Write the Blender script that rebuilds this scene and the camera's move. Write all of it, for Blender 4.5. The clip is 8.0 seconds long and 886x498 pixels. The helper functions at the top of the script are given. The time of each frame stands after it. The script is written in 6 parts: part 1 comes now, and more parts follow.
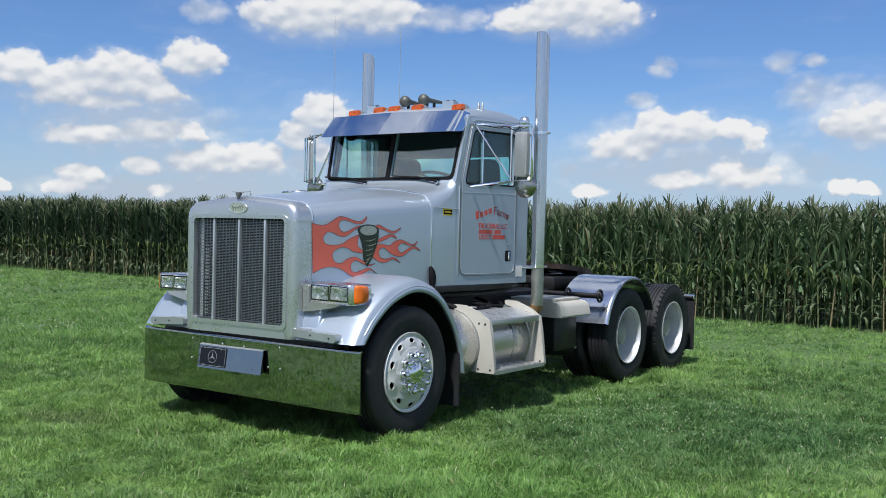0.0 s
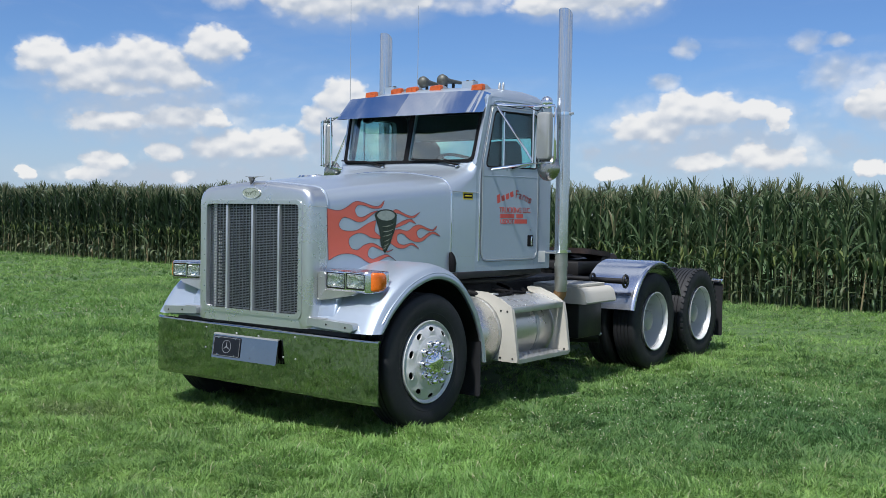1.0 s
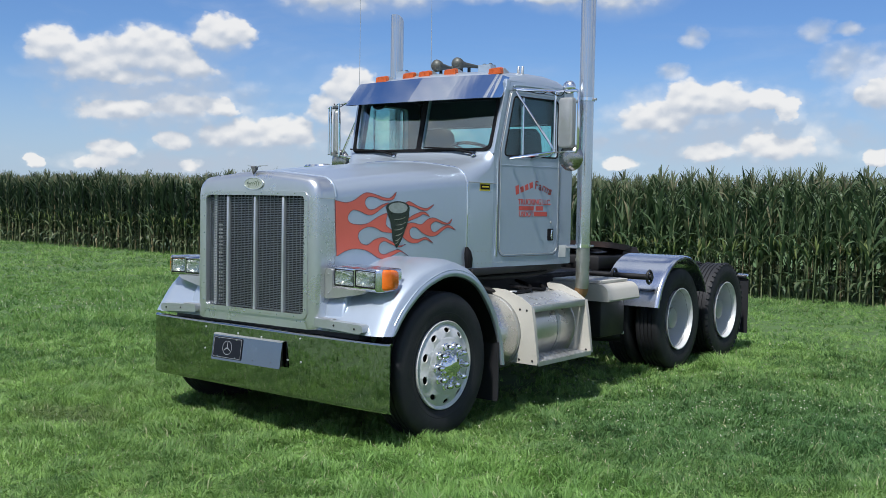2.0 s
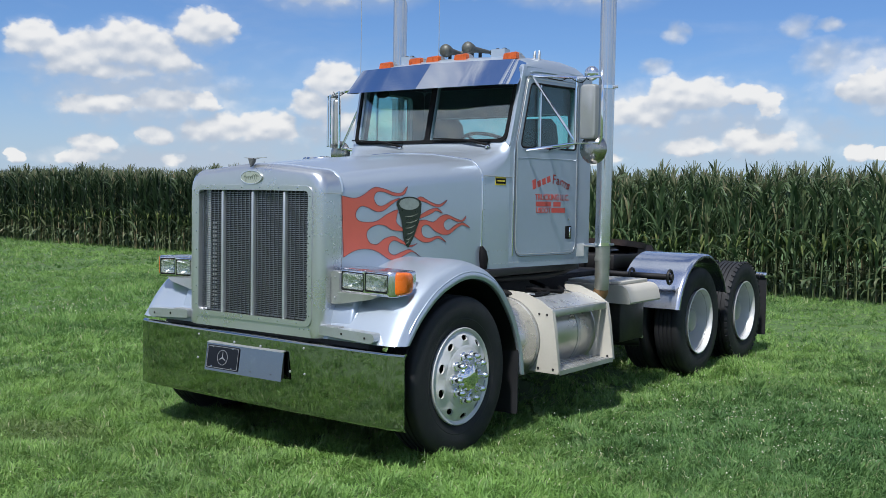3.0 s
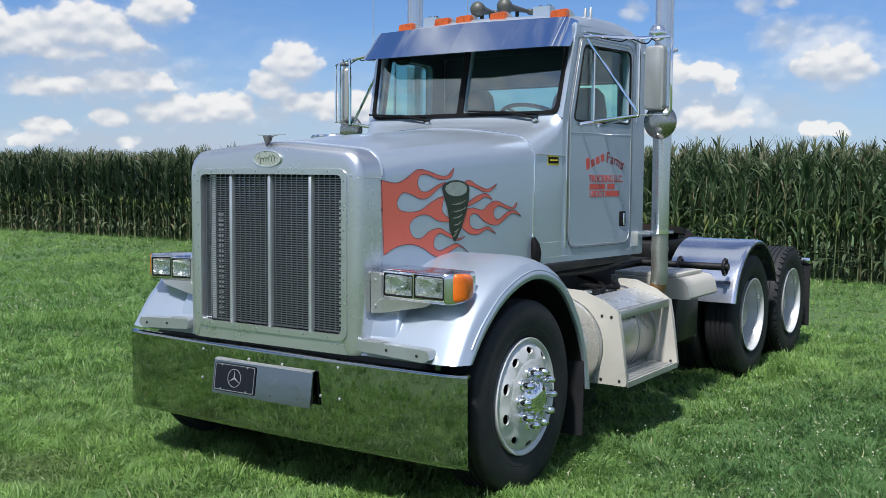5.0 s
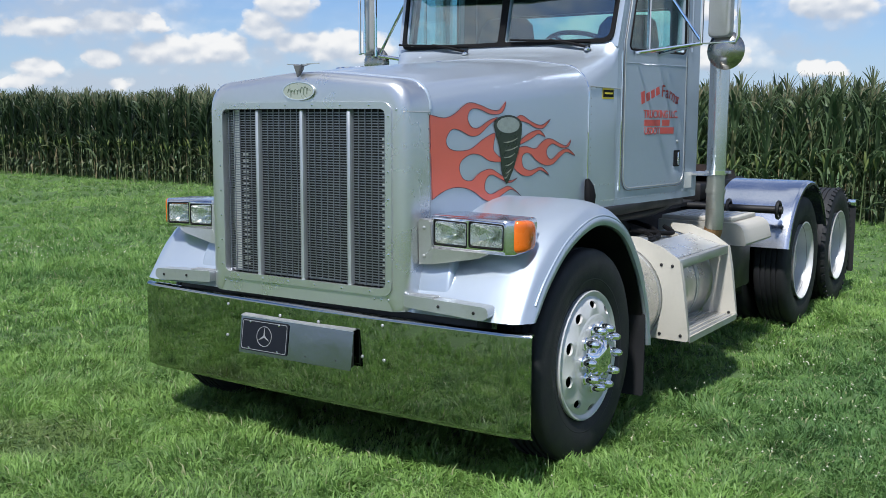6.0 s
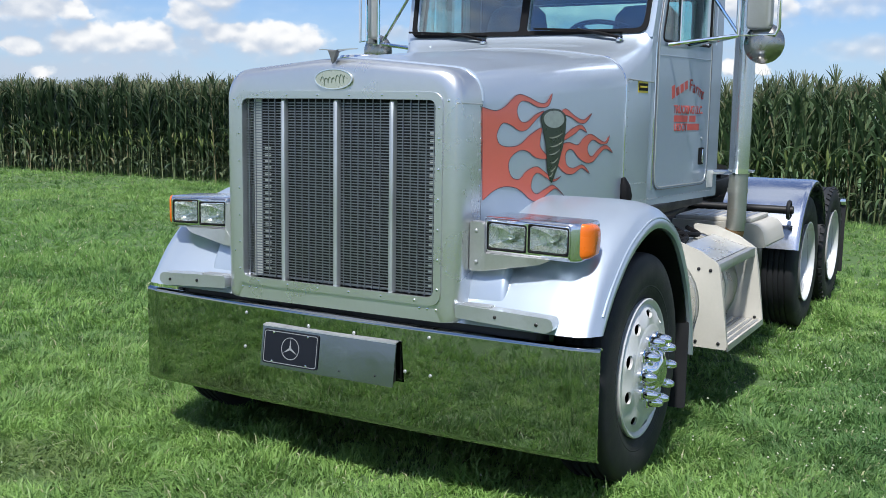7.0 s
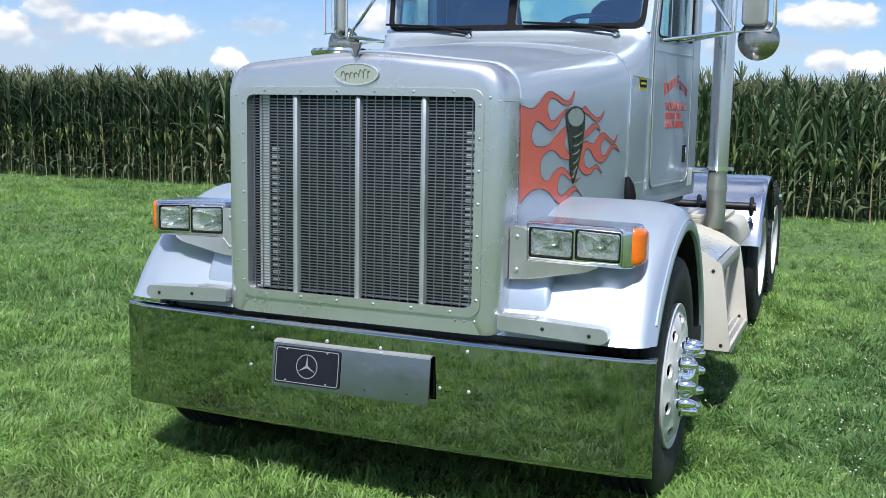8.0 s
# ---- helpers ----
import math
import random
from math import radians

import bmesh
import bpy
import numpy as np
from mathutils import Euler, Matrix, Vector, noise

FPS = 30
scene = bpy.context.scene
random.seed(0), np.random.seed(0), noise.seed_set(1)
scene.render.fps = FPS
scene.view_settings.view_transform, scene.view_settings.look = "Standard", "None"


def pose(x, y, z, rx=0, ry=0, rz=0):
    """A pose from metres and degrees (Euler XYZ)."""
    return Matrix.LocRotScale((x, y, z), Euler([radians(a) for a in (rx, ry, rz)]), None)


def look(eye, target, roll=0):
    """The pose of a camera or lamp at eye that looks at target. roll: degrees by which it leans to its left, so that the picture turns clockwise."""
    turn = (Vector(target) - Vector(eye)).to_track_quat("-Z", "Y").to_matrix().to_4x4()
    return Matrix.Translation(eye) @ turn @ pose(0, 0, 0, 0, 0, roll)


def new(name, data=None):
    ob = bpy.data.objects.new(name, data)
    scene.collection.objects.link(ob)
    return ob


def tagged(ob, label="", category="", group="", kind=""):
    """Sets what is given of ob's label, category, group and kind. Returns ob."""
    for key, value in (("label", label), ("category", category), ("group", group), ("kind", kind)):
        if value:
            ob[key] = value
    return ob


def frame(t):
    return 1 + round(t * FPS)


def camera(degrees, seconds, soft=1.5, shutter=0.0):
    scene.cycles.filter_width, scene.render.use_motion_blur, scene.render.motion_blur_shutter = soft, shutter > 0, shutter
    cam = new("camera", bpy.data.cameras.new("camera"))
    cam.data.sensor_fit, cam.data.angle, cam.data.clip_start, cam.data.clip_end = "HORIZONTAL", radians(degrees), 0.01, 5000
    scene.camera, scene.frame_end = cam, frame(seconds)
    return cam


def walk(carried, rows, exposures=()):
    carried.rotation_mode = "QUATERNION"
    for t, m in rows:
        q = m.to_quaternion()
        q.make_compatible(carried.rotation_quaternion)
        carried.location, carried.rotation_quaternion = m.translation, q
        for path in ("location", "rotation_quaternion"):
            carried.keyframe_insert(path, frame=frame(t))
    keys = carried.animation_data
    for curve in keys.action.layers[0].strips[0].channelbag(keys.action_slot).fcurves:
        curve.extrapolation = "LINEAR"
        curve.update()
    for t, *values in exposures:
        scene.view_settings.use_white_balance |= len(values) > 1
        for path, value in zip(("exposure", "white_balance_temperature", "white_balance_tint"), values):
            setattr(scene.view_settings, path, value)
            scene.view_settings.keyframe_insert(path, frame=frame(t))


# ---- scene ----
cam = camera(47.4, 8.0, 0.55)
PATH = [
    (0, (5.954, -5.679, 1.645), (4.802, -4.044, 1.608), 1.3),
    (0.5, (5.905, -5.637, 1.647), (4.744, -4.009, 1.597), 1.1),
    (1, (5.807, -5.441, 1.648), (4.62, -3.832, 1.579), 0.9),
    (1.5, (5.656, -5.245, 1.671), (4.452, -3.65, 1.587), 1.0),
    (3, (4.886, -4.672, 1.671), (3.715, -3.054, 1.571), 1.0),
    (3.5, (4.601, -4.517, 1.666), (3.445, -2.887, 1.576), 0.6),
    (4, (4.324, -4.385, 1.696), (3.191, -2.739, 1.602), -0.0),
    (5.5, (3.512, -3.881, 1.672), (2.417, -2.219, 1.484), 0.3),
    (6, (3.239, -3.727, 1.655), (2.146, -2.071, 1.401), 0.2),
    (6.5, (2.947, -3.595, 1.665), (1.89, -1.921, 1.382), 0.7),
    (7, (2.579, -3.661, 1.646), (1.606, -1.934, 1.381), 0.9),
    (7.5, (2.221, -3.683, 1.639), (1.337, -1.91, 1.364), 0.8),
    (8, (1.869, -3.691, 1.653), (1.119, -1.858, 1.38), 1.0),
]
EXPOSURES = [(0.0, 0.16), (4.0, 0.16), (5.5, 0.23), (6.5, 0.32), (8.0, 0.48)]
walk(cam, [(t, look(eye, target, roll)) for t, eye, target, roll in PATH], EXPOSURES)

# ------------------------------------------------------------------ light
SUN_EL, SUN_AZ = 58.0, 169.0          # degrees; azimuth from +y towards +x
to_sun = Vector((math.cos(radians(SUN_EL)) * math.sin(radians(SUN_AZ)),
                 math.cos(radians(SUN_EL)) * math.cos(radians(SUN_AZ)), math.sin(radians(SUN_EL))))
sun = new("sun", bpy.data.lights.new("sun", "SUN"))
sun.data.energy, sun.data.angle, sun.data.color = 4.8, radians(4.0), (1.0, 0.975, 0.94)
sun.matrix_world = look(to_sun * 60, (0, 0, 0))

# cumulus clouds: azimuth, elevation, half width, half height in degrees
HEAPS_WEST = [(-58.1, 8.0, 1.1, 1.0), (-56.1, 7.4, 1.9, 1.1), (-53.2, 7.9, 2.0, 1.3), (-51.1, 7.5, 1.4, 1.1), (-49.3, 9.2, 1.4, 1.0),
              (-54.6, 6.8, 3.8, 0.5), (-54.7, 5.0, 1.8, 0.8), (-51.4, 5.4, 1.7, 1.0), (-49.3, 5.3, 0.7, 0.6), (-51.9, 3.5, 0.9, 0.6),
              (-49.0, 3.8, 1.7, 1.0), (-45.7, 3.9, 1.9, 0.9), (-42.1, 6.5, 1.3, 1.1), (-43.1, 5.3, 1.2, 0.9), (-54.9, 2.9, 1.0, 0.6),
              (-55.5, 2.2, 1.2, 0.4), (-58.8, 2.2, 0.4, 0.4), (-51.0, 2.2, 0.5, 0.3), (-43.1, 11.8, 3.0, 1.2), (-39.7, 12.2, 2.4, 1.2),
              (-41.9, 4.5, 1.4, 0.7), (-38.8, 4.0, 2.4, 1.0), (-34.2, 2.7, 0.8, 0.7)]
HEAPS_EAST = [(-27.7, 12.2, 2.9, 1.2), (-30.8, 12.0, 1.9, 0.8), (-23.4, 5.9, 1.2, 1.1), (-21.6, 5.9, 1.3, 1.0), (-19.5, 6.1, 0.9, 0.6),
              (-18.3, 5.5, 0.6, 0.6), (-24.5, 5.0, 2.2, 1.0), (-18.7, 3.6, 1.7, 0.8), (-22.4, 3.4, 1.3, 0.5),
              (-13.7, 3.1, 0.6, 0.4), (-12.6, 3.0, 0.6, 0.3), (-26.9, 2.7, 0.8, 0.3), (-12.7, 6.1, 1.8, 1.2), (-1.9, 5.4, 2.0, 0.7),
              (-1.8, 3.3, 0.9, 0.8), (-0.1, 3.0, 1.0, 0.5)]
WISPS = [(-48.6, 11.9, 1.2, 0.6), (-23.2, 9.5, 0.6, 0.5), (-16.8, 9.6, 0.8, 0.6), (-15.2, 9.7, 0.6, 0.3), (-24.2, 7.7, 0.8, 0.4), (-15.2, 8.0, 1.6, 0.9),
         (-25.0, 5.4, 1.6, 1.0), (-15.6, 3.9, 0.5, 0.3), (-28.1, 3.8, 0.5, 0.3), (-43.2, 3.9, 1.3, 0.7), (-21.0, 4.0, 7.4, 1.3),
         (-35.6, 12.1, 2.6, 0.6), (-32.5, 4.7, 1.3, 0.4), (-8.0, 6.6, 2.6, 1.0), (-6.0, 4.0, 3.0, 0.6), (-52.5, 5.8, 4.8, 1.9), (-47.5, 3.6, 4.6, 1.2), (-50.0, 2.2, 7.0, 0.7), (-22.0, 5.2, 5.2, 1.6), (-13.0, 7.0, 2.6, 1.6)]


class Nodes:
    """Short hands for building a node tree."""

    def __init__(self, tree):
        self.tree = tree

    def add(self, kind):
        return self.tree.nodes.new(kind)

    def put(self, socket, value):
        if isinstance(value, bpy.types.NodeSocket):
            self.tree.links.new(value, socket)
        elif value is not None:
            socket.default_value = value

    def math(self, op, a, b=None, c=None, clamp=False):
        n = self.add("ShaderNodeMath")
        n.operation, n.use_clamp = op, clamp
        for i, v in enumerate((a, b, c)):
            self.put(n.inputs[i], v)
        return n.outputs[0]

    def noise(self, vec, scale, detail=4.0, rough=0.55, dist=0.0):
        n = self.add("ShaderNodeTexNoise")
        self.put(n.inputs["Vector"], vec)
        for key, v in (("Scale", scale), ("Detail", detail), ("Roughness", rough), ("Distortion", dist)):
            self.put(n.inputs[key], v)
        return n

    def ramp(self, fac, lo, hi, a=0.0, b=1.0, smooth=True):
        n = self.add("ShaderNodeMapRange")
        n.interpolation_type = "SMOOTHSTEP" if smooth else "LINEAR"
        for i, v in enumerate((fac, lo, hi, a, b)):
            self.put(n.inputs[i], v)
        return n.outputs[0]

    def mix(self, fac, a, b, blend="MIX"):
        n = self.add("ShaderNodeMix")
        n.data_type, n.blend_type = "RGBA", blend
        self.put(n.inputs[0], fac)
        for socket, v in ((n.inputs[6], a), (n.inputs[7], b)):
            self.put(socket, (*v, 1.0) if isinstance(v, tuple) and len(v) == 3 else v)
        return n.outputs[2]


def build_world():
    world = bpy.data.worlds.new("summer_sky")
    scene.world = world
    world.use_nodes = True
    world.node_tree.nodes.clear()
    g = Nodes(world.node_tree)
    sky = g.add("ShaderNodeTexSky")
    sky.sky_type, sky.sun_disc, sky.sun_elevation, sky.sun_rotation = "NISHITA", False, radians(SUN_EL), radians(SUN_AZ)
    sky.altitude, sky.air_density, sky.dust_density, sky.ozone_density = 300.0, 1.0, 0.6, 2.0
    way = g.add("ShaderNodeTexCoord").outputs["Generated"]
    split = g.add("ShaderNodeSeparateXYZ")
    g.put(split.inputs[0], way)
    az = g.math("DEGREES", g.math("ARCTAN2", split.outputs[0], split.outputs[1]))
    el = g.math("DEGREES", g.math("ARCSINE", split.outputs[2]))
    # round billows at two sizes, with fine ragged edges
    spot = g.add("ShaderNodeCombineXYZ")
    g.put(spot.inputs[0], az), g.put(spot.inputs[1], g.math("MULTIPLY", el, 1.25))

    def moved(dx, dy):
        n = g.add("ShaderNodeVectorMath")
        n.operation = "ADD"
        g.put(n.inputs[0], spot.outputs[0])
        n.inputs[1].default_value = (dx, dy, 0.0)
        return n.outputs[0]

    def cells(vec, scale):
        n = g.add("ShaderNodeTexVoronoi")
        n.feature, n.voronoi_dimensions = "SMOOTH_F1", "2D"
        g.put(n.inputs["Vector"], vec)
        n.inputs["Scale"].default_value = scale
        n.inputs["Smoothness"].default_value = 0.55
        n.inputs["Detail"].default_value = 0.0
        return n.outputs["Distance"]

    ragged = g.noise(spot.outputs[0], 0.9, 3.0, 0.55)
    wsplit = g.add("ShaderNodeSeparateColor")
    g.put(wsplit.inputs[0], ragged.outputs["Color"])
    fine = g.math("SUBTRACT", g.noise(spot.outputs[0], 1.7, 4.0, 0.55).outputs[0], 0.5)
    bent = g.add("ShaderNodeCombineXYZ")
    g.put(bent.inputs[0], g.math("ADD", az, g.math("MULTIPLY", g.math("SUBTRACT", wsplit.outputs[0], 0.5), 1.3)))
    g.put(bent.inputs[1], g.math("ADD", g.math("ADD", el, 0.32), g.math("MULTIPLY", g.math("SUBTRACT", wsplit.outputs[1], 0.5), 0.7)))

    def heaped(clouds, up):
        """1 in the middle of a cloud, 0 at its rim; up: looked at that much higher."""
        out = None
        for a0, e0, w, h in clouds:
            n = g.add("ShaderNodeVectorMath")
            n.operation = "MULTIPLY_ADD"
            g.put(n.inputs[0], bent.outputs[0])
            n.inputs[1].default_value = (1 / w, 1 / h, 0.0)
            n.inputs[2].default_value = (-a0 / w, (up - e0) / h, 0.0)
            d = g.add("ShaderNodeVectorMath")
            d.operation = "DOT_PRODUCT"
            g.put(d.inputs[0], n.outputs[0]), g.put(d.inputs[1], n.outputs[0])
            out = d.outputs["Value"] if out is None else g.math("SMOOTH_MIN", out, d.outputs["Value"], 0.8)
        return g.math("SUBTRACT", 1.85, g.math("MINIMUM", out, 4.0))

    heaps = HEAPS_WEST + HEAPS_EAST
    body, above = heaped(heaps, 0.0), heaped(heaps, 0.9)
    lift = g.math("SUBTRACT", body, above)
    big = cells(spot.outputs[0], 0.95)
    billow = g.math("ADD", g.math("MULTIPLY", g.math("SUBTRACT", 0.48, big), 0.95), g.math("MULTIPLY", g.math("SUBTRACT", 0.48, cells(spot.outputs[0], 2.3)), 0.34))
    field = g.math("ADD", g.math("MULTIPLY_ADD", fine, 0.60, body), billow)
    # crisp heaps above, soft bases below
    edge = g.ramp(lift, -1.1, 1.0, 3.0, 0.85)
    wisp = g.math("ADD", heaped(WISPS, 0.0), g.math("MULTIPLY_ADD", fine, 0.8, g.math("MULTIPLY", billow, 0.8)))
    # scattered clouds over the rest of the sky
    flat = g.add("ShaderNodeVectorMath")
    flat.operation = "MULTIPLY"
    g.put(flat.inputs[0], way)
    flat.inputs[1].default_value = (1.0, 1.0, 2.2)
    over = g.add("ShaderNodeVectorMath")
    over.operation = "ADD"
    g.put(over.inputs[0], flat.outputs[0])
    over.inputs[1].default_value = (3.1, 0.7, 5.2)
    rest = g.ramp(g.noise(over.outputs[0], 2.6, 7.0, 0.58).outputs[0], 0.44, 0.58)
    away = g.math("MAXIMUM", g.ramp(g.math("ABSOLUTE", g.math("ADD", az, 37.0)), 32.0, 48.0), g.ramp(el, 13.0, 22.0))
    rest = g.math("MULTIPLY", g.math("MULTIPLY", rest, away), g.ramp(el, -1.0, 6.0))
    veil = g.math("MAXIMUM", g.ramp(wisp, -0.3, 2.7, 0.0, 0.85), g.ramp(body, -0.8, 1.7, 0.0, 0.40))
    # thin high cloud drawn out in streaks
    streak = g.add("ShaderNodeMapping")
    g.put(streak.inputs[0], way)
    streak.inputs[2].default_value, streak.inputs[3].default_value = (0.0, 0.12, 0.5), (1.5, 5.0, 13.0)
    high = g.ramp(g.noise(streak.outputs[0], 1.3, 6.0, 0.6, 0.6).outputs[0], 0.46, 0.78, 0.0, 0.20)
    veil = g.math("MAXIMUM", veil, high)
    cover = g.math("MULTIPLY", g.math("MAXIMUM", g.math("MAXIMUM", g.ramp(field, -0.05, edge), veil), rest), 0.95)
    # each billow is bright above and grey beneath
    relief = g.math("SUBTRACT", cells(moved(-0.06, 0.30), 0.95), big)
    light = g.ramp(g.math("ADD", g.math("MULTIPLY_ADD", relief, 1.15, g.math("MULTIPLY", lift, 0.42)), g.math("MULTIPLY", fine, 0.45)), -0.36, 0.92)
    colour = g.mix(light, (0.545, 0.62, 0.74), (1.0, 1.0, 1.0))
    back = g.add("ShaderNodeBackground")
    g.put(back.inputs[0], g.mix(1.0, sky.outputs[0], (0.63, 0.86, 1.22), "MULTIPLY"))
    back.inputs[1].default_value = 0.086
    # pale summer haze low over the horizon
    haze = g.add("ShaderNodeBackground")
    haze.inputs[0].default_value, haze.inputs[1].default_value = (0.58, 0.72, 0.92, 1), 0.72
    low = g.add("ShaderNodeMixShader")
    g.put(low.inputs[0], g.ramp(el, 9.0, -0.5, 0.0, 0.72))
    g.put(low.inputs[1], back.outputs[0]), g.put(low.inputs[2], haze.outputs[0])
    cloud = g.add("ShaderNodeBackground")
    g.put(cloud.inputs[0], colour)
    cloud.inputs[1].default_value = 0.78
    both = g.add("ShaderNodeMixShader")
    g.put(both.inputs[0], cover), g.put(both.inputs[1], low.outputs[0]), g.put(both.inputs[2], cloud.outputs[0])
    out = g.add("ShaderNodeOutputWorld")
    g.put(out.inputs[0], both.outputs[0])


build_world()


# ------------------------------------------------------------------ materials
def surface(name, base, rough=0.5, metal=0.0, vary=0.12, scale=6.0, grain=0.0, grain_scale=180.0, dirt=None, dirt_amount=0.0,
            dirt_scale=3.0, coat=0.0, rough_vary=0.08, spec=0.5, island=0.0, stretch=(1, 1, 1)):
    """A procedural surface: colour variation at two scales, stains, fine relief."""
    m = bpy.data.materials.new(name)
    m.use_nodes = True
    g = Nodes(m.node_tree)
    b = m.node_tree.nodes["Principled BSDF"]
    place = g.add("ShaderNodeTexCoord").outputs["Object"]
    if stretch != (1, 1, 1):
        mp = g.add("ShaderNodeMapping")
        g.put(mp.inputs[0], place)
        mp.inputs[3].default_value = stretch
        place = mp.outputs[0]
    big = g.noise(place, scale, 5.0).outputs[0]
    small = g.noise(place, scale * 14.0, 3.0).outputs[0]
    tone = g.math("ADD", g.math("MULTIPLY_ADD", g.math("SUBTRACT", big, 0.5), 2.0 * vary, 1.0),
                  g.math("MULTIPLY", g.math("SUBTRACT", small, 0.5), vary))
    if island:
        geo = g.add("ShaderNodeNewGeometry")
        tone = g.math("MULTIPLY", tone, g.ramp(geo.outputs["Random Per Island"], 0, 1, 1 - island, 1 + island, False))
    shade = g.add("ShaderNodeVectorMath")
    shade.operation = "SCALE"
    shade.inputs[0].default_value = base
    g.put(shade.inputs[3], tone)
    colour = shade.outputs[0]
    if dirt:
        stain = g.ramp(g.noise(place, dirt_scale, 7.0, 0.65).outputs[0], 0.62 - 0.25 * dirt_amount, 0.75, 0.0, min(1.0, 0.35 + dirt_amount))
        colour = g.mix(stain, colour, dirt)
    g.put(b.inputs["Base Color"], colour)
    b.inputs["Metallic"].default_value = metal
    g.put(b.inputs["Roughness"], g.ramp(big, 0.3, 0.7, max(0.02, rough - rough_vary), min(1.0, rough + rough_vary), False))
    b.inputs["Coat Weight"].default_value = coat
    b.inputs["Coat Roughness"].default_value = 0.06
    b.inputs["Specular IOR Level"].default_value = spec
    if grain:
        bump = g.add("ShaderNodeBump")
        bump.inputs["Strength"].default_value = grain
        bump.inputs["Distance"].default_value = 0.01
        g.put(bump.inputs["Height"], g.noise(place, grain_scale, 3.0).outputs[0])
        g.put(b.inputs["Normal"], bump.outputs[0])
    return m


def glass_material(name, tint, opaque=0.0, rough=0.0):
    """A thin pane: clear and tinted, with a mirror sheen by Fresnel."""
    m = bpy.data.materials.new(name)
    m.use_nodes = True
    m.node_tree.nodes.clear()
    g = Nodes(m.node_tree)
    clear = g.add("ShaderNodeBsdfTransparent")
    clear.inputs[0].default_value = (*tint, 1)
    gloss = g.add("ShaderNodeBsdfGlossy")
    gloss.inputs["Roughness"].default_value = rough
    facing = g.add("ShaderNodeLayerWeight").outputs["Facing"]
    mixn = g.add("ShaderNodeMixShader")
    g.put(mixn.inputs[0], g.math("MULTIPLY_ADD", g.math("POWER", facing, 4.0), 0.9, 0.035 + opaque, True))
    g.put(mixn.inputs[1], clear.outputs[0]), g.put(mixn.inputs[2], gloss.outputs[0])
    out = g.add("ShaderNodeOutputMaterial")
    g.put(out.inputs[0], mixn.outputs[0])
    return m


def leaf_material(name, base, tip, dry, dry_amount, rough=0.5, passing=0.35, patch=None, patches=()):
    """Leaves and blades: colour by island and by place, some light passing through."""
    m = bpy.data.materials.new(name)
    m.use_nodes = True
    m.node_tree.nodes.clear()
    g = Nodes(m.node_tree)
    geo = g.add("ShaderNodeNewGeometry")
    place = g.add("ShaderNodeTexCoord").outputs["Object"]
    rnd = geo.outputs["Random Per Island"]
    colour = g.mix(rnd, base, tip)
    if patch:
        colour = g.mix(g.ramp(g.noise(place, 0.55, 5.0, 0.6).outputs[0], 0.42, 0.62, 0.0, 0.7), colour, patch)
        colour = g.mix(g.ramp(g.noise(place, 4.5, 4.0, 0.6).outputs[0], 0.48, 0.66, 0.0, 0.6), colour, patch)
        colour = g.mix(g.ramp(g.noise(place, 1.6, 4.0, 0.6).outputs[0], 0.60, 0.74, 0.0, 0.45), colour, dry)
        # single tufts, some yellower, some deeper green
        colour = g.mix(g.ramp(g.noise(place, 11.0, 2.0, 0.5).outputs[0], 0.52, 0.66, 0.0, 0.55), colour, tuple(1.25 * q for q in tip))
        colour = g.mix(g.ramp(g.noise(place, 8.0, 2.0, 0.5).outputs[0], 0.47, 0.33, 0.0, 0.45), colour, tuple(0.65 * q for q in base))
    if patches:      # stretches mixed towards another colour by place, with ragged edges
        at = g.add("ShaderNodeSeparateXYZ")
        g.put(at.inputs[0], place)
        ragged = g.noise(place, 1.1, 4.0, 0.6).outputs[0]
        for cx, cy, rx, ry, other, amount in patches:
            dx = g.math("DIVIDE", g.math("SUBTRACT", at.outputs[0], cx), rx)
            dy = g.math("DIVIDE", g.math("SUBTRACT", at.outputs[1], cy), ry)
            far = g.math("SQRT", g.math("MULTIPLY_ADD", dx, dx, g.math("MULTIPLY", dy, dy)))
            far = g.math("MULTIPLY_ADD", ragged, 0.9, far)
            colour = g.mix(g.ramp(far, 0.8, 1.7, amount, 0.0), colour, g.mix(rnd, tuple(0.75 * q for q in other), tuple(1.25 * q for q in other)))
    jump = g.math("FRACT", g.math("MULTIPLY", rnd, 17.31))
    colour = g.mix(g.ramp(jump, 1.0 - dry_amount, 1.0 - dry_amount + 0.05), colour, dry)
    b = g.add("ShaderNodeBsdfPrincipled")
    g.put(b.inputs["Base Color"], colour)
    b.inputs["Roughness"].default_value = rough
    b.inputs["Specular IOR Level"].default_value = 0.35
    t = g.add("ShaderNodeBsdfTranslucent")
    g.put(t.inputs[0], colour)
    mixn = g.add("ShaderNodeMixShader")
    mixn.inputs[0].default_value = passing
    g.put(mixn.inputs[1], b.outputs[0]), g.put(mixn.inputs[2], t.outputs[0])
    out = g.add("ShaderNodeOutputMaterial")
    g.put(out.inputs[0], mixn.outputs[0])
    return m


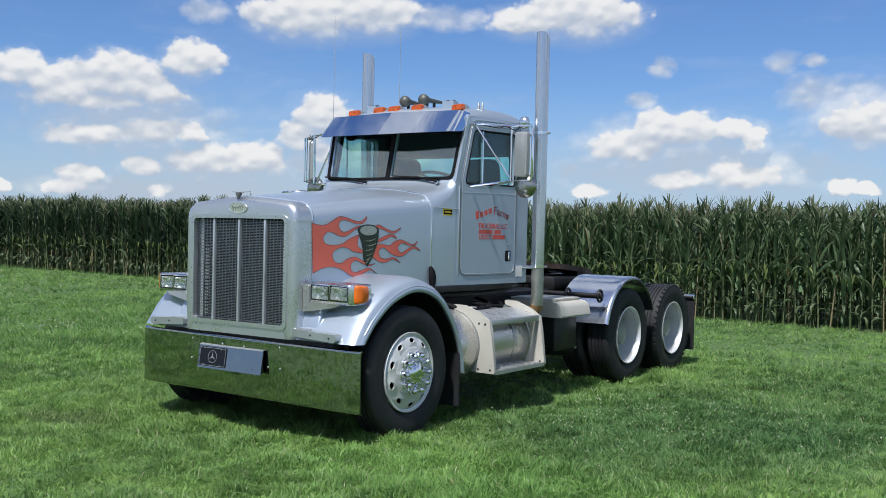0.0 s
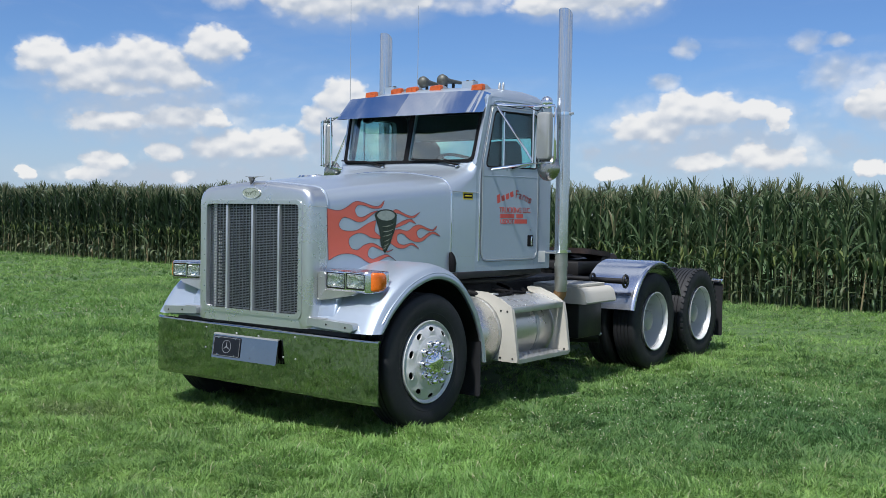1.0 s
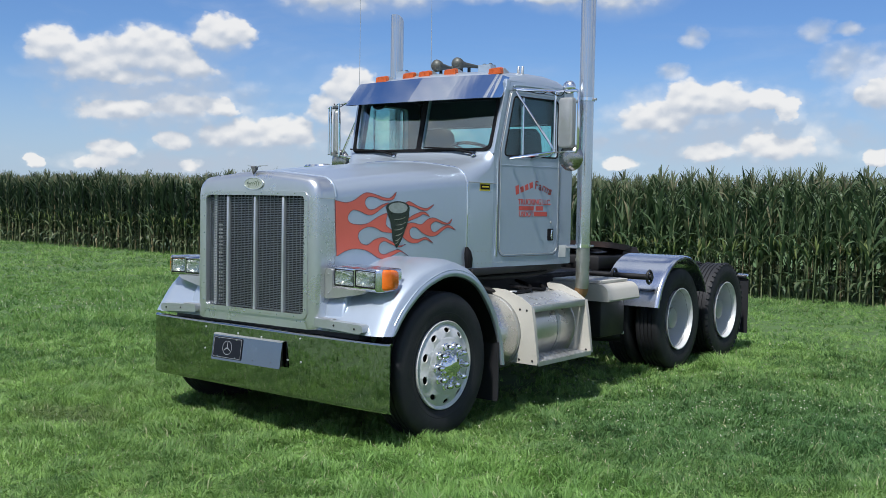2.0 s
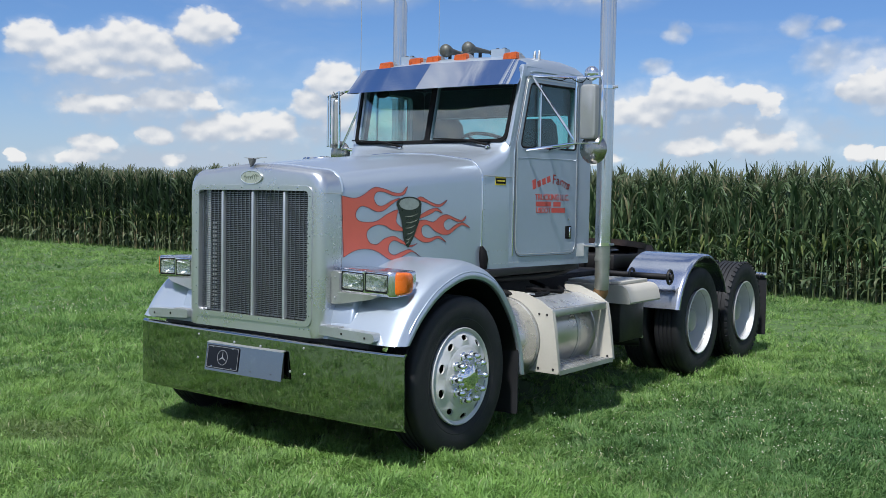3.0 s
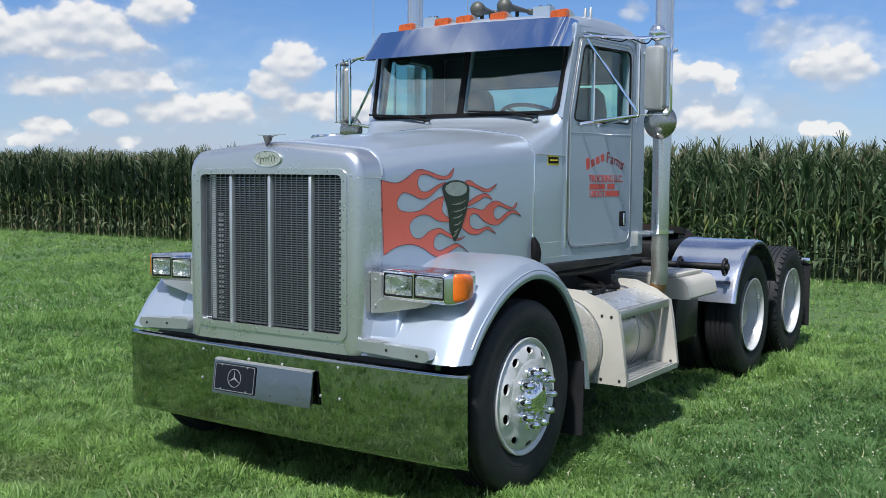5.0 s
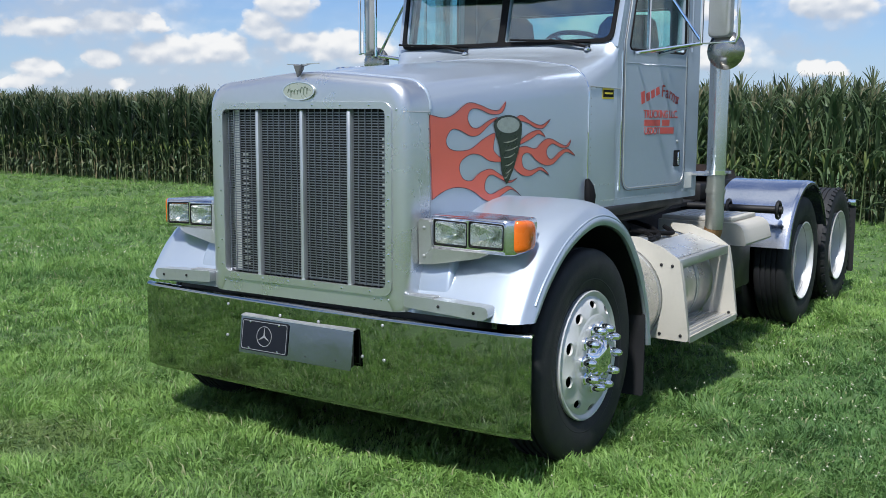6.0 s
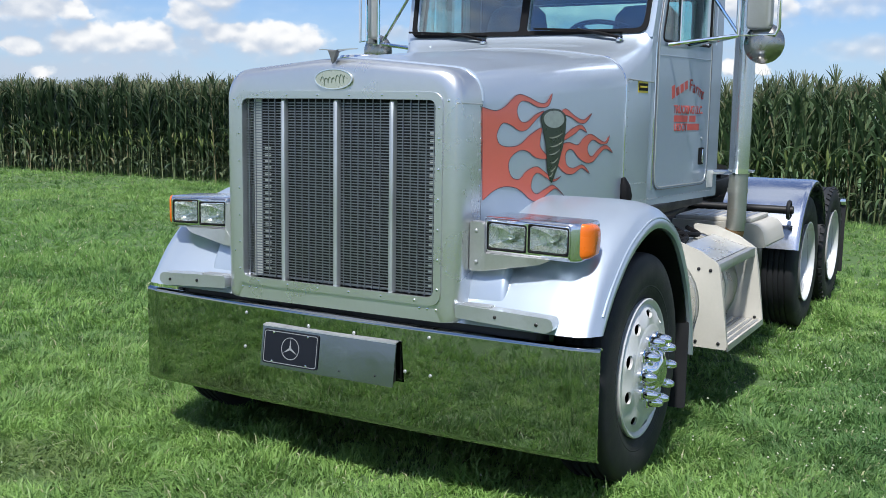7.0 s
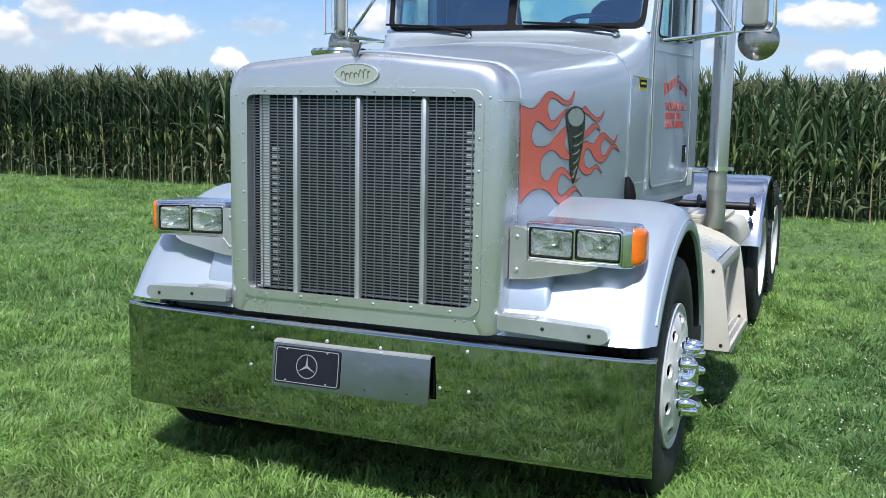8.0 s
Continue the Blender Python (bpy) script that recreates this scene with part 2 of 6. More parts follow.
PAINT = surface("silver_paint", (0.45, 0.52, 0.605), 0.36, 0.62, 0.03, 2.0, coat=0.4, rough_vary=0.05)
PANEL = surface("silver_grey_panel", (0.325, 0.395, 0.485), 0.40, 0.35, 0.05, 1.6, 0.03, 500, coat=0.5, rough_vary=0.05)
CHROME = surface("chrome", (0.86, 0.86, 0.87), 0.035, 1.0, 0.01, 5.0, rough_vary=0.02)
BUMPER = surface("polished_bumper_steel", (0.405, 0.425, 0.405), 0.022, 1.0, 0.05, 3.0, 0.004, 22, rough_vary=0.015)
POLISHED = surface("polished_aluminium", (0.80, 0.81, 0.84), 0.16, 1.0, 0.05, 4.0, 0.02, 60, rough_vary=0.06)
BRUSHED = surface("brushed_aluminium_shell", (0.62, 0.64, 0.66), 0.29, 0.88, 0.06, 3.0, 0.015, 260, rough_vary=0.06)
DULL = surface("dull_aluminium", (0.50, 0.51, 0.51), 0.42, 0.8, 0.15, 5.0, 0.08, 150, (0.30, 0.28, 0.25), 0.25, 6.0)
CRINKLED = surface("crinkled_aluminium_sheet", (0.66, 0.68, 0.70), 0.30, 0.75, 0.08, 9.0, 0.6, 9, (0.50, 0.49, 0.48), 0.15, 8.0)
RIM = surface("wheel_silver", (0.60, 0.61, 0.61), 0.36, 0.3, 0.08, 8.0, 0.03, 200, (0.36, 0.34, 0.31), 0.12, 7.0)
CREAM = surface("cream_paint", (0.445, 0.43, 0.385), 0.5, 0.0, 0.09, 5.0, 0.05, 140, (0.30, 0.27, 0.22), 0.28, 6.0)
TANK = surface("tank_aluminium", (0.58, 0.58, 0.56), 0.30, 0.9, 0.1, 4.0, 0.12, 14, (0.38, 0.35, 0.30), 0.3, 4.0)
RUBBER = surface("tyre_rubber", (0.0095, 0.0106, 0.0135), 0.66, 0.0, 0.25, 7.0, 0.15, 130, (0.021, 0.022, 0.025), 0.15, 6.0)
BLACK = surface("black_frame_paint", (0.007, 0.007, 0.008), 0.5, 0.0, 0.3, 6.0, 0.1, 90, (0.018, 0.016, 0.014), 0.12, 5.0)
TRIM = surface("black_rubber_trim", (0.006, 0.006, 0.007), 0.6, 0.0, 0.2, 9.0, spec=0.15)
CLOTH = surface("dark_seat_cloth", (0.034, 0.037, 0.045), 0.85, 0.0, 0.2, 12.0)
DASH = surface("dark_interior_plastic", (0.012, 0.013, 0.017), 0.6, 0.0, 0.15, 8.0, 0.1, 300)
CORE = surface("radiator_core", (0.010, 0.011, 0.013), 0.6, 0.2, 0.3, 30.0, 0.2, 300)
SLAT = surface("grille_mesh_metal", (0.31, 0.33, 0.37), 0.40, 0.92, 0.12, 8.0)
PLATE_METAL = surface("scuffed_plate_metal", (0.27, 0.29, 0.33), 0.11, 1.0, 0.10, 6.0, 0.05, 7, (0.38, 0.39, 0.42), 0.2, 9.0, rough_vary=0.03)
FENDER_ALU = surface("satin_aluminium_fender", (0.62, 0.66, 0.75), 0.20, 0.95, 0.05, 4.0, 0.02, 60, rough_vary=0.06)
AMBER = surface("amber_lens", (0.68, 0.135, 0.008), 0.25, 0.0, 0.10, 12.0, 0.02, 160, coat=0.6)
MARKER = surface("weathered_amber_lens", (0.50, 0.085, 0.008), 0.3, 0.0, 0.35, 26.0, 0.3, 90, (0.22, 0.03, 0.008), 0.3, 18.0, coat=0.4)
VISOR = surface("mirror_polished_visor", (0.88, 0.90, 0.95), 0.05, 1.0, 0.02, 3.0, 0.010, 5, rough_vary=0.02)
REAR_RIM = surface("bare_aluminium_rim", (0.62, 0.63, 0.64), 0.42, 0.35, 0.08, 8.0, 0.03, 200, (0.40, 0.38, 0.35), 0.2, 7.0)
FLAME = surface("coral_red_flame_paint", (0.59, 0.112, 0.078), 0.38, 0.0, 0.07, 5.0, coat=0.4)
FLAME_EDGE = surface("dark_red_pinstripe", (0.065, 0.028, 0.055), 0.4, 0.0, 0.1, 9.0)
FUNNEL = surface("dark_green_funnel_paint", (0.010, 0.017, 0.013), 0.3, 0.0, 0.4, 22.0, coat=0.4)
FUNNEL_TOP = surface("grey_green_paint", (0.27, 0.31, 0.29), 0.35, 0.0, 0.35, 30.0, coat=0.4)
FUNNEL_BAND = surface("pale_band_paint", (0.24, 0.25, 0.20), 0.35, 0.0, 0.35, 30.0)
LETTER = surface("red_lettering", (0.50, 0.07, 0.055), 0.45, 0.0, 0.08, 20.0)
YELLOW = surface("yellow_sticker", (0.70, 0.55, 0.03), 0.4, 0.0, 0.06, 20.0)
WHITE = surface("off_white", (0.68, 0.69, 0.68), 0.5, 0.0, 0.06, 20.0)
PALE_LINE = surface("worn_silver_line", (0.30, 0.31, 0.33), 0.4, 0.4, 0.15, 30.0)
PLATE_BLACK = surface("blue_black_plate_enamel", (0.008, 0.010, 0.016), 0.55, 0.0, 0.2, 12.0, spec=0.2)
BADGE = surface("pale_badge_enamel", (0.40, 0.435, 0.385), 0.3, 0.4, 0.06, 30.0)
BADGE_LINE = surface("dull_green_badge_line", (0.12, 0.16, 0.12), 0.4, 0.2, 0.1, 30.0)
RUST = surface("weathered_pipe", (0.42, 0.42, 0.36), 0.42, 0.7, 0.2, 9.0, 0.1, 120, (0.34, 0.24, 0.13), 0.1, 8.0)
ORNAMENT = surface("dark_grey_ornament_metal", (0.16, 0.16, 0.16), 0.4, 0.6, 0.2, 20.0)
HORN = surface("tarnished_horn_metal", (0.095, 0.10, 0.092), 0.5, 0.4, 0.35, 20.0)
MIRROR_BOWL = surface("tarnished_chrome_bowl", (0.40, 0.385, 0.35), 0.24, 1.0, 0.15, 9.0, 0.02, 60)
LINING = surface("grey_cab_lining", (0.105, 0.125, 0.160), 0.8, 0.0, 0.1, 6.0)
RUST_DEEP = surface("rusty_elbow", (0.30, 0.17, 0.07), 0.7, 0.2, 0.3, 12.0, 0.2, 120, (0.24, 0.09, 0.03), 0.5, 9.0)
STACK = surface("weathered_chrome_stack", (0.62, 0.63, 0.65), 0.17, 0.95, 0.06, 4.0, 0.012, 60, rough_vary=0.05)
FIFTH = surface("greasy_brown_steel", (0.035, 0.024, 0.022), 0.5, 0.3, 0.35, 6.0, 0.2, 80, (0.09, 0.055, 0.045), 0.35, 5.0)
REFLECTOR = surface("headlamp_reflector", (0.80, 0.82, 0.82), 0.24, 0.90, 0.10, 25.0, 0.05, 40)
BRACE = surface("dull_grey_brace_metal", (0.47, 0.50, 0.52), 0.38, 0.75, 0.12, 6.0, 0.05, 150, (0.33, 0.34, 0.34), 0.2, 8.0)
MIRROR_BACK = surface("weathered_mirror_back", (0.35, 0.36, 0.355), 0.38, 0.5, 0.1, 8.0, 0.05, 150, (0.26, 0.25, 0.22), 0.2, 6.0)
GLASS = glass_material("tinted_window_glass", (0.74, 0.92, 0.90), 0.025)
SCREEN = glass_material("sloping_windshield_glass", (0.82, 0.95, 0.945), 0.16)
LENS = glass_material("headlamp_lens", (0.95, 0.96, 0.96), 0.10, 0.06)
SOIL = surface("lawn_ground", (0.062, 0.118, 0.034), 0.95, 0.0, 0.45, 2.6, 0.6, 60, (0.075, 0.080, 0.038), 0.25, 0.5)
GRASS_PATCHES = [(-9.0, 3.5, 6.0, 4.5, (0.115, 0.250, 0.062), 0.35), (2.8, 2.5, 1.9, 2.2, (0.070, 0.168, 0.060), 0.72), (4.6, 5.5, 2.0, 3.0, (0.080, 0.185, 0.062), 0.6), (2.2, -0.3, 2.0, 0.9, (0.225, 0.430, 0.105), 0.5), (-1.2, -0.5, 4.0, 2.3, (0.225, 0.375, 0.102), 0.35), (-1.35, -0.70, 0.62, 0.30, (0.115, 0.150, 0.062), 0.6)]
GRASS = leaf_material("grass_blades", (0.150, 0.300, 0.074), (0.285, 0.444, 0.130), (0.42, 0.44, 0.26), 0.06, 0.48, 0.4, (0.084, 0.178, 0.062), GRASS_PATCHES)
# far left stretch of the corn: shade put into the leaf colour by position
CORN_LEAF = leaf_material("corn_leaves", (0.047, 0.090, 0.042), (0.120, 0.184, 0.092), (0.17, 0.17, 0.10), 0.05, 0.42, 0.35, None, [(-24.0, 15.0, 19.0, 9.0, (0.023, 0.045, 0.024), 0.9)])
CORN_STALK = leaf_material("corn_stalks", (0.085, 0.125, 0.052), (0.155, 0.18, 0.09), (0.22, 0.185, 0.105), 0.2, 0.55, 0.0)
CORN_LOW = leaf_material("withered_low_corn_leaves", (0.055, 0.090, 0.042), (0.11, 0.135, 0.07), (0.20, 0.19, 0.115), 0.12, 0.55, 0.2)
# same painted shade at the far left, weaker on the top leaves
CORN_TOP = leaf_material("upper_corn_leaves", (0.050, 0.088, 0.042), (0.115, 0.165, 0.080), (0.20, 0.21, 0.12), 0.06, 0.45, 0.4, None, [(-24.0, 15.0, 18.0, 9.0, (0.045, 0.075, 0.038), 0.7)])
CORN_EAR = leaf_material("corn_ears", (0.115, 0.175, 0.055), (0.22, 0.27, 0.095), (0.24, 0.24, 0.12), 0.1, 0.5, 0.25)
TASSEL = leaf_material("corn_tassels", (0.10, 0.135, 0.070), (0.19, 0.215, 0.125), (0.24, 0.22, 0.14), 0.2, 0.7, 0.35)
CLOVER = surface("white_clover", (0.47, 0.49, 0.38), 0.8, 0.0, 0.2, 30.0, island=0.25)


# ------------------------------------------------------------------ mesh tools
def finish(name, me, material, parent=None, loc=(0, 0, 0), label="", sharp=35.0):
    for m in material if isinstance(material, (list, tuple)) else [material]:
        me.materials.append(m)
    me.polygons.foreach_set("use_smooth", [True] * len(me.polygons))
    me.set_sharp_from_angle(angle=radians(sharp))
    ob = new(name, me)
    ob.location = loc
    if parent is not None:
        ob.parent = parent
    return tagged(ob, label)


def part(name, bm, material, parent, label="", loc=(0, 0, 0), sharp=35.0):
    """One bmesh as one mesh object under a thing or a part."""
    bmesh.ops.remove_doubles(bm, verts=bm.verts, dist=1e-5)
    bmesh.ops.recalc_face_normals(bm, faces=bm.faces)
    me = bpy.data.meshes.new(name)
    bm.to_mesh(me)
    bm.free()
    return finish(name, me, material, parent, loc, label, sharp)


def box(bm, x0, x1, y0, y1, z0, z1, bevel=0.0, seg=2):
    m = Matrix.LocRotScale(((x0 + x1) / 2, (y0 + y1) / 2, (z0 + z1) / 2), None, (abs(x1 - x0), abs(y1 - y0), abs(z1 - z0)))
    r = bmesh.ops.create_cube(bm, size=1.0, matrix=m)
    if bevel:
        edges = list({e for v in r["verts"] for e in v.link_edges})
        bmesh.ops.bevel(bm, geom=edges, offset=bevel, segments=seg, affect="EDGES", profile=0.5)
    return bm


def loft(bm, sections, ring=True, caps=False):
    rows = [[bm.verts.new(p) for p in s] for s in sections]
    n = len(rows[0])
    for a, b in zip(rows, rows[1:]):
        for i in range(n if ring else n - 1):
            j = (i + 1) % n
            try:
                bm.faces.new((a[i], a[j], b[j], b[i]))
            except ValueError:
                pass
    if caps:
        bm.faces.new(rows[0][::-1])
        bm.faces.new(rows[-1])
    return bm


def lathe(bm, profile, n=40, axis="x"):
    """Turn (along, radius) points about an axis."""
    secs = []
    for k in range(n):
        a = 2 * math.pi * k / n
        c, s = math.cos(a), math.sin(a)
        secs.append([(p, r * c, r * s) if axis == "x" else (r * c, p, r * s) if axis == "y" else (r * c, r * s, p) for p, r in profile])
    secs.append(secs[0])
    loft(bm, secs, ring=False)
    bmesh.ops.remove_doubles(bm, verts=bm.verts, dist=1e-5)
    return bm


def smooth_line(points, per=6):
    """Points of a Catmull-Rom curve through the given ones."""
    p = [Vector(q) for q in points]
    p = [2 * p[0] - p[1]] + p + [2 * p[-1] - p[-2]]
    out = []
    for i in range(1, len(p) - 2):
        a, b, c, d = p[i - 1:i + 3]
        for k in range(per):
            t = k / per
            out.append(0.5 * (2 * b + (c - a) * t + (2 * a - 5 * b + 4 * c - d) * t * t + (3 * b - a - 3 * c + d) * t ** 3))
    return out + [p[-2]]


def tube(bm, points, r, n=10, per=0, caps=True):
    """A round tube along a line; r may be a number or one per point."""
    pts = smooth_line(points, per) if per else [Vector(q) for q in points]
    rs = r if isinstance(r, (list, tuple)) else [r] * len(pts)
    secs, side = [], None
    for i, p in enumerate(pts):
        d = (pts[min(i + 1, len(pts) - 1)] - pts[max(i - 1, 0)]).normalized()
        if side is None:
            side = d.orthogonal().normalized()
        side = (side - d * side.dot(d)).normalized()
        up = d.cross(side)
        secs.append([p + rs[i] * (math.cos(2 * math.pi * k / n) * side + math.sin(2 * math.pi * k / n) * up) for k in range(n)])
    return loft(bm, secs, True, caps)


def rounded(corners, n=5):
    """A closed outline in two dimensions from corners (u, v, radius)."""
    out, m = [], len(corners)
    for i, (u, v, r) in enumerate(corners):
        p = Vector((u, v))
        a = (Vector(corners[i - 1][:2]) - p)
        b = (Vector(corners[(i + 1) % m][:2]) - p)
        la, lb = a.length, b.length
        a, b = a / la, b / lb
        ang = math.acos(max(-1, min(1, a.dot(b))))
        cut = min(r / max(math.tan(ang / 2), 1e-4), la * 0.48, lb * 0.48)
        p0, p1 = p + a * cut, p + b * cut
        for k in range(n + 1):
            t = k / n
            out.append((1 - t) ** 2 * p0 + 2 * t * (1 - t) * p + t * t * p1)
    return [(q.x, q.y) for q in out]


def sheet(bm, outer, holes, place, depth):
    """A flat plate with holes: outlines in two dimensions, place(u, v, d) gives the point, depth its thickness."""
    edges, verts = [], []
    for loop in [outer] + list(holes):
        vs = [bm.verts.new((u, v, 0)) for u, v in loop]
        verts += vs
        edges += [bm.edges.new((vs[i], vs[(i + 1) % len(vs)])) for i in range(len(vs))]
    r = bmesh.ops.triangle_fill(bm, use_beauty=True, use_dissolve=False, edges=edges)
    faces = [f for f in r["geom"] if isinstance(f, bmesh.types.BMFace)]
    ex = bmesh.ops.extrude_face_region(bm, geom=faces)
    back = {v for v in ex["geom"] if isinstance(v, bmesh.types.BMVert)}
    for v in back:
        v.co = place(v.co.x, v.co.y, depth)
    for v in verts:
        v.co = place(v.co.x, v.co.y, 0.0)
    return bm


def dome(bm, p, way, r, n=8):
    """A rivet or bolt head: a low dome at p towards way."""
    q = Vector(way).to_track_quat("Z", "Y").to_matrix()
    rings = [(r, 0.0), (r * 0.85, r * 0.4), (r * 0.45, r * 0.62)]
    rows = [[bm.verts.new(Vector(p) + q @ Vector((rr * math.cos(2 * math.pi * k / n), rr * math.sin(2 * math.pi * k / n), h))) for k in range(n)] for rr, h in rings]
    for a, b in zip(rows, rows[1:]):
        for i in range(n):
            bm.faces.new((a[i], a[(i + 1) % n], b[(i + 1) % n], b[i]))
    bm.faces.new(rows[-1])
    return bm


# ------------------------------------------------------------------ ground
def build_ground():
    bm = bmesh.new()
    v = [bm.verts.new(p) for p in ((-2500, -2500, 0), (2500, -2500, 0), (2500, 2500, 0), (-2500, 2500, 0))]
    bm.faces.new(v)
    tagged(part("ground", bm, SOIL, None, "mown green lawn ground stretching to the horizon"), category="ground", kind="structure")


build_ground()


# ------------------------------------------------------------------ the truck
truck = tagged(new("semi_truck"), "silver conventional semi tractor with red flames parked on grass", "truck")


def side_x(y):
    """Half width of hood and cab, which widen towards the rear."""
    return 0.617 + 0.0945 * y


def on_side(sign, lift=0.0):
    return lambda u, v, d: (sign * (side_x(u) + lift - d), u, v)


def u_section(y, half, bottom, shoulder, crown, r, n=7, m=6):
    """Right bottom, up the side, over the rounded shoulder, across the crowned top and down again."""
    right = [(half, y, bottom), (half, y, bottom + 0.5 * (shoulder - r - bottom))]
    for k in range(n + 1):
        a = math.pi / 2 * k / n
        right.append((half - r + r * math.cos(a), y, shoulder - r + r * math.sin(a)))
    for k in range(1, m + 1):
        t = k / m
        right.append(((half - r) * (1 - t), y, shoulder + (crown - shoulder) * (1 - (1 - t) ** 2)))
    return right + [(-x, yy, z) for x, yy, z in right[-2::-1]]


def build_bumper():
    def face(x):
        return -0.105 * (1 - (x / 1.22) ** 2) + 0.20 * max(0.0, abs(x) - 1.12)
    xs = [-1.22, -1.17, -1.122, -1.118] + [-1.08 + 2.16 * i / 28 for i in range(29)] + [1.118, 1.122, 1.17, 1.22]
    prof = [(0.085, 0.728), (0.075, 0.742), (0.022, 0.750), (0.006, 0.744), (0.0, 0.735), (0.0, 0.732), (0.0, 0.72), (0.0, 0.52), (0.0, 0.315), (0.0, 0.305), (0.006, 0.293), (0.02, 0.287), (0.07, 0.285),
            (0.07, 0.291), (0.022, 0.294), (0.012, 0.305), (0.008, 0.52), (0.008, 0.72), (0.014, 0.735), (0.024, 0.741), (0.073, 0.733)]
    narrow = lambda x: 1.0 - 0.85 * max(0.0, min(1.0, (abs(x) - 1.08) / 0.13)) ** 2      # the lips run out towards the ends
    bm = loft(bmesh.new(), [[(x, face(x) + (dy if dy < 0.02 else 0.02 + (dy - 0.02) * narrow(x)), z - 0.006 * x + (0.014 * (1 - (x / 1.22) ** 2) if z > 0.6 else (0.026 * (1 - (x / 1.22) ** 2) - 0.011) if z < 0.4 else 0.0)) for dy, z in prof] for x in xs], True, True)
    bumper = part("bumper", bm, BUMPER, truck, "mirror-polished chrome front bumper reflecting the lawn")
    for x, z in ((-0.476, 0.718), (-0.486, 0.556), (-0.365, 0.555), (-0.107, 0.700), (0.137, 0.697), (0.506, 0.718), (0.514, 0.556), (0.394, 0.56)):
        part("bolt", dome(bmesh.new(), (x, face(x) - 0.001, z), (0, -1, 0.15), 0.0085, 10), DULL, bumper)
    # hinged plate under the middle, leaning out at its foot
    lean = lambda u, v, d: (u, -0.122 - (0.68 - v) * 0.142 + d, v)
    plate = part("mounting_plate", sheet(bmesh.new(), rounded([(-0.35, 0.497, 0.004), (0.365, 0.497, 0.004), (0.365, 0.68, 0.004), (-0.35, 0.68, 0.004)], 2), [], lean, 0.004), PLATE_METAL, bumper, "bare metal licence plate holder")
    # bright folded top edge, two empty holes and a scuffed foot strip
    part("folded_edge", loft(bmesh.new(), [[(x, -0.126, 0.6785), (x, -0.125, 0.6840), (x, -0.099, 0.6895), (x, -0.099, 0.6855)] for x in (-0.349, 0.364)], True, True), DULL, plate, "bright folded metal edge")
    for x, z in ((0.085, 0.528), (0.272, 0.533)):
        part("hole", dome(bmesh.new(), lean(x, z, -0.0005), (0, -1, 0.14), 0.0045, 8), BLACK, plate)
    bm = loft(bmesh.new(), [[(x, -0.118, 0.675), (x, -0.113, 0.675), (x, -0.116, 0.52), (x, -0.140, 0.506)] for x in (0.345, 0.361)], True, True)
    part("end_bracket", bm, BLACK, plate)
    lift = lambda h: (lambda u, v, d: (u, -0.122 - (0.68 - v) * 0.142 - h + d, v))
    badge = part("show_plate", sheet(bmesh.new(), rounded([(-0.337, 0.514, 0.015), (-0.03, 0.514, 0.015), (-0.03, 0.668, 0.015), (-0.337, 0.668, 0.015)], 4), [], lift(0.005), 0.004), PLATE_BLACK, bumper, "black front plate with a pale ring emblem")
    o = rounded([(-0.331, 0.520, 0.013), (-0.036, 0.520, 0.013), (-0.036, 0.662, 0.013), (-0.331, 0.662, 0.013)], 4)
    i = rounded([(-0.328, 0.523, 0.011), (-0.039, 0.523, 0.011), (-0.039, 0.659, 0.011), (-0.328, 0.659, 0.011)], 4)
    part("border_line", sheet(bmesh.new(), o, [i], lift(0.0065), 0.001), PALE_LINE, badge)
    cx, cz = -0.183, 0.592
    circ = lambda r: [(cx + r * math.cos(2 * math.pi * k / 36), cz + r * math.sin(2 * math.pi * k / 36)) for k in range(36)]
    part("ring", sheet(bmesh.new(), circ(0.050), [circ(0.0465)], lift(0.0065), 0.001), PALE_LINE, badge)
    star = []
    for k in range(3):
        a = math.pi / 2 + k * 2 * math.pi / 3
        star += [(cx + 0.046 * math.cos(a), cz + 0.046 * math.sin(a)), (cx + 0.006 * math.cos(a + math.pi / 3), cz + 0.006 * math.sin(a + math.pi / 3))]
    part("emblem", sheet(bmesh.new(), star, [], lift(0.0065), 0.001), PALE_LINE, badge)
    for x, z in ((-0.28, 0.655), (-0.09, 0.655), (-0.28, 0.527), (-0.09, 0.527)):
        part("screw", dome(bmesh.new(), (x, -0.122 - (0.68 - z) * 0.142 - 0.006, z), (0, -1, 0), 0.006), CHROME, badge)


def shell_outline(half, bottom, side_top, crown, r, rb):
    return rounded([(-half, bottom, rb), (half, bottom, rb), (half, side_top, r), (0, crown, 1.6), (-half, side_top, r)], 7)


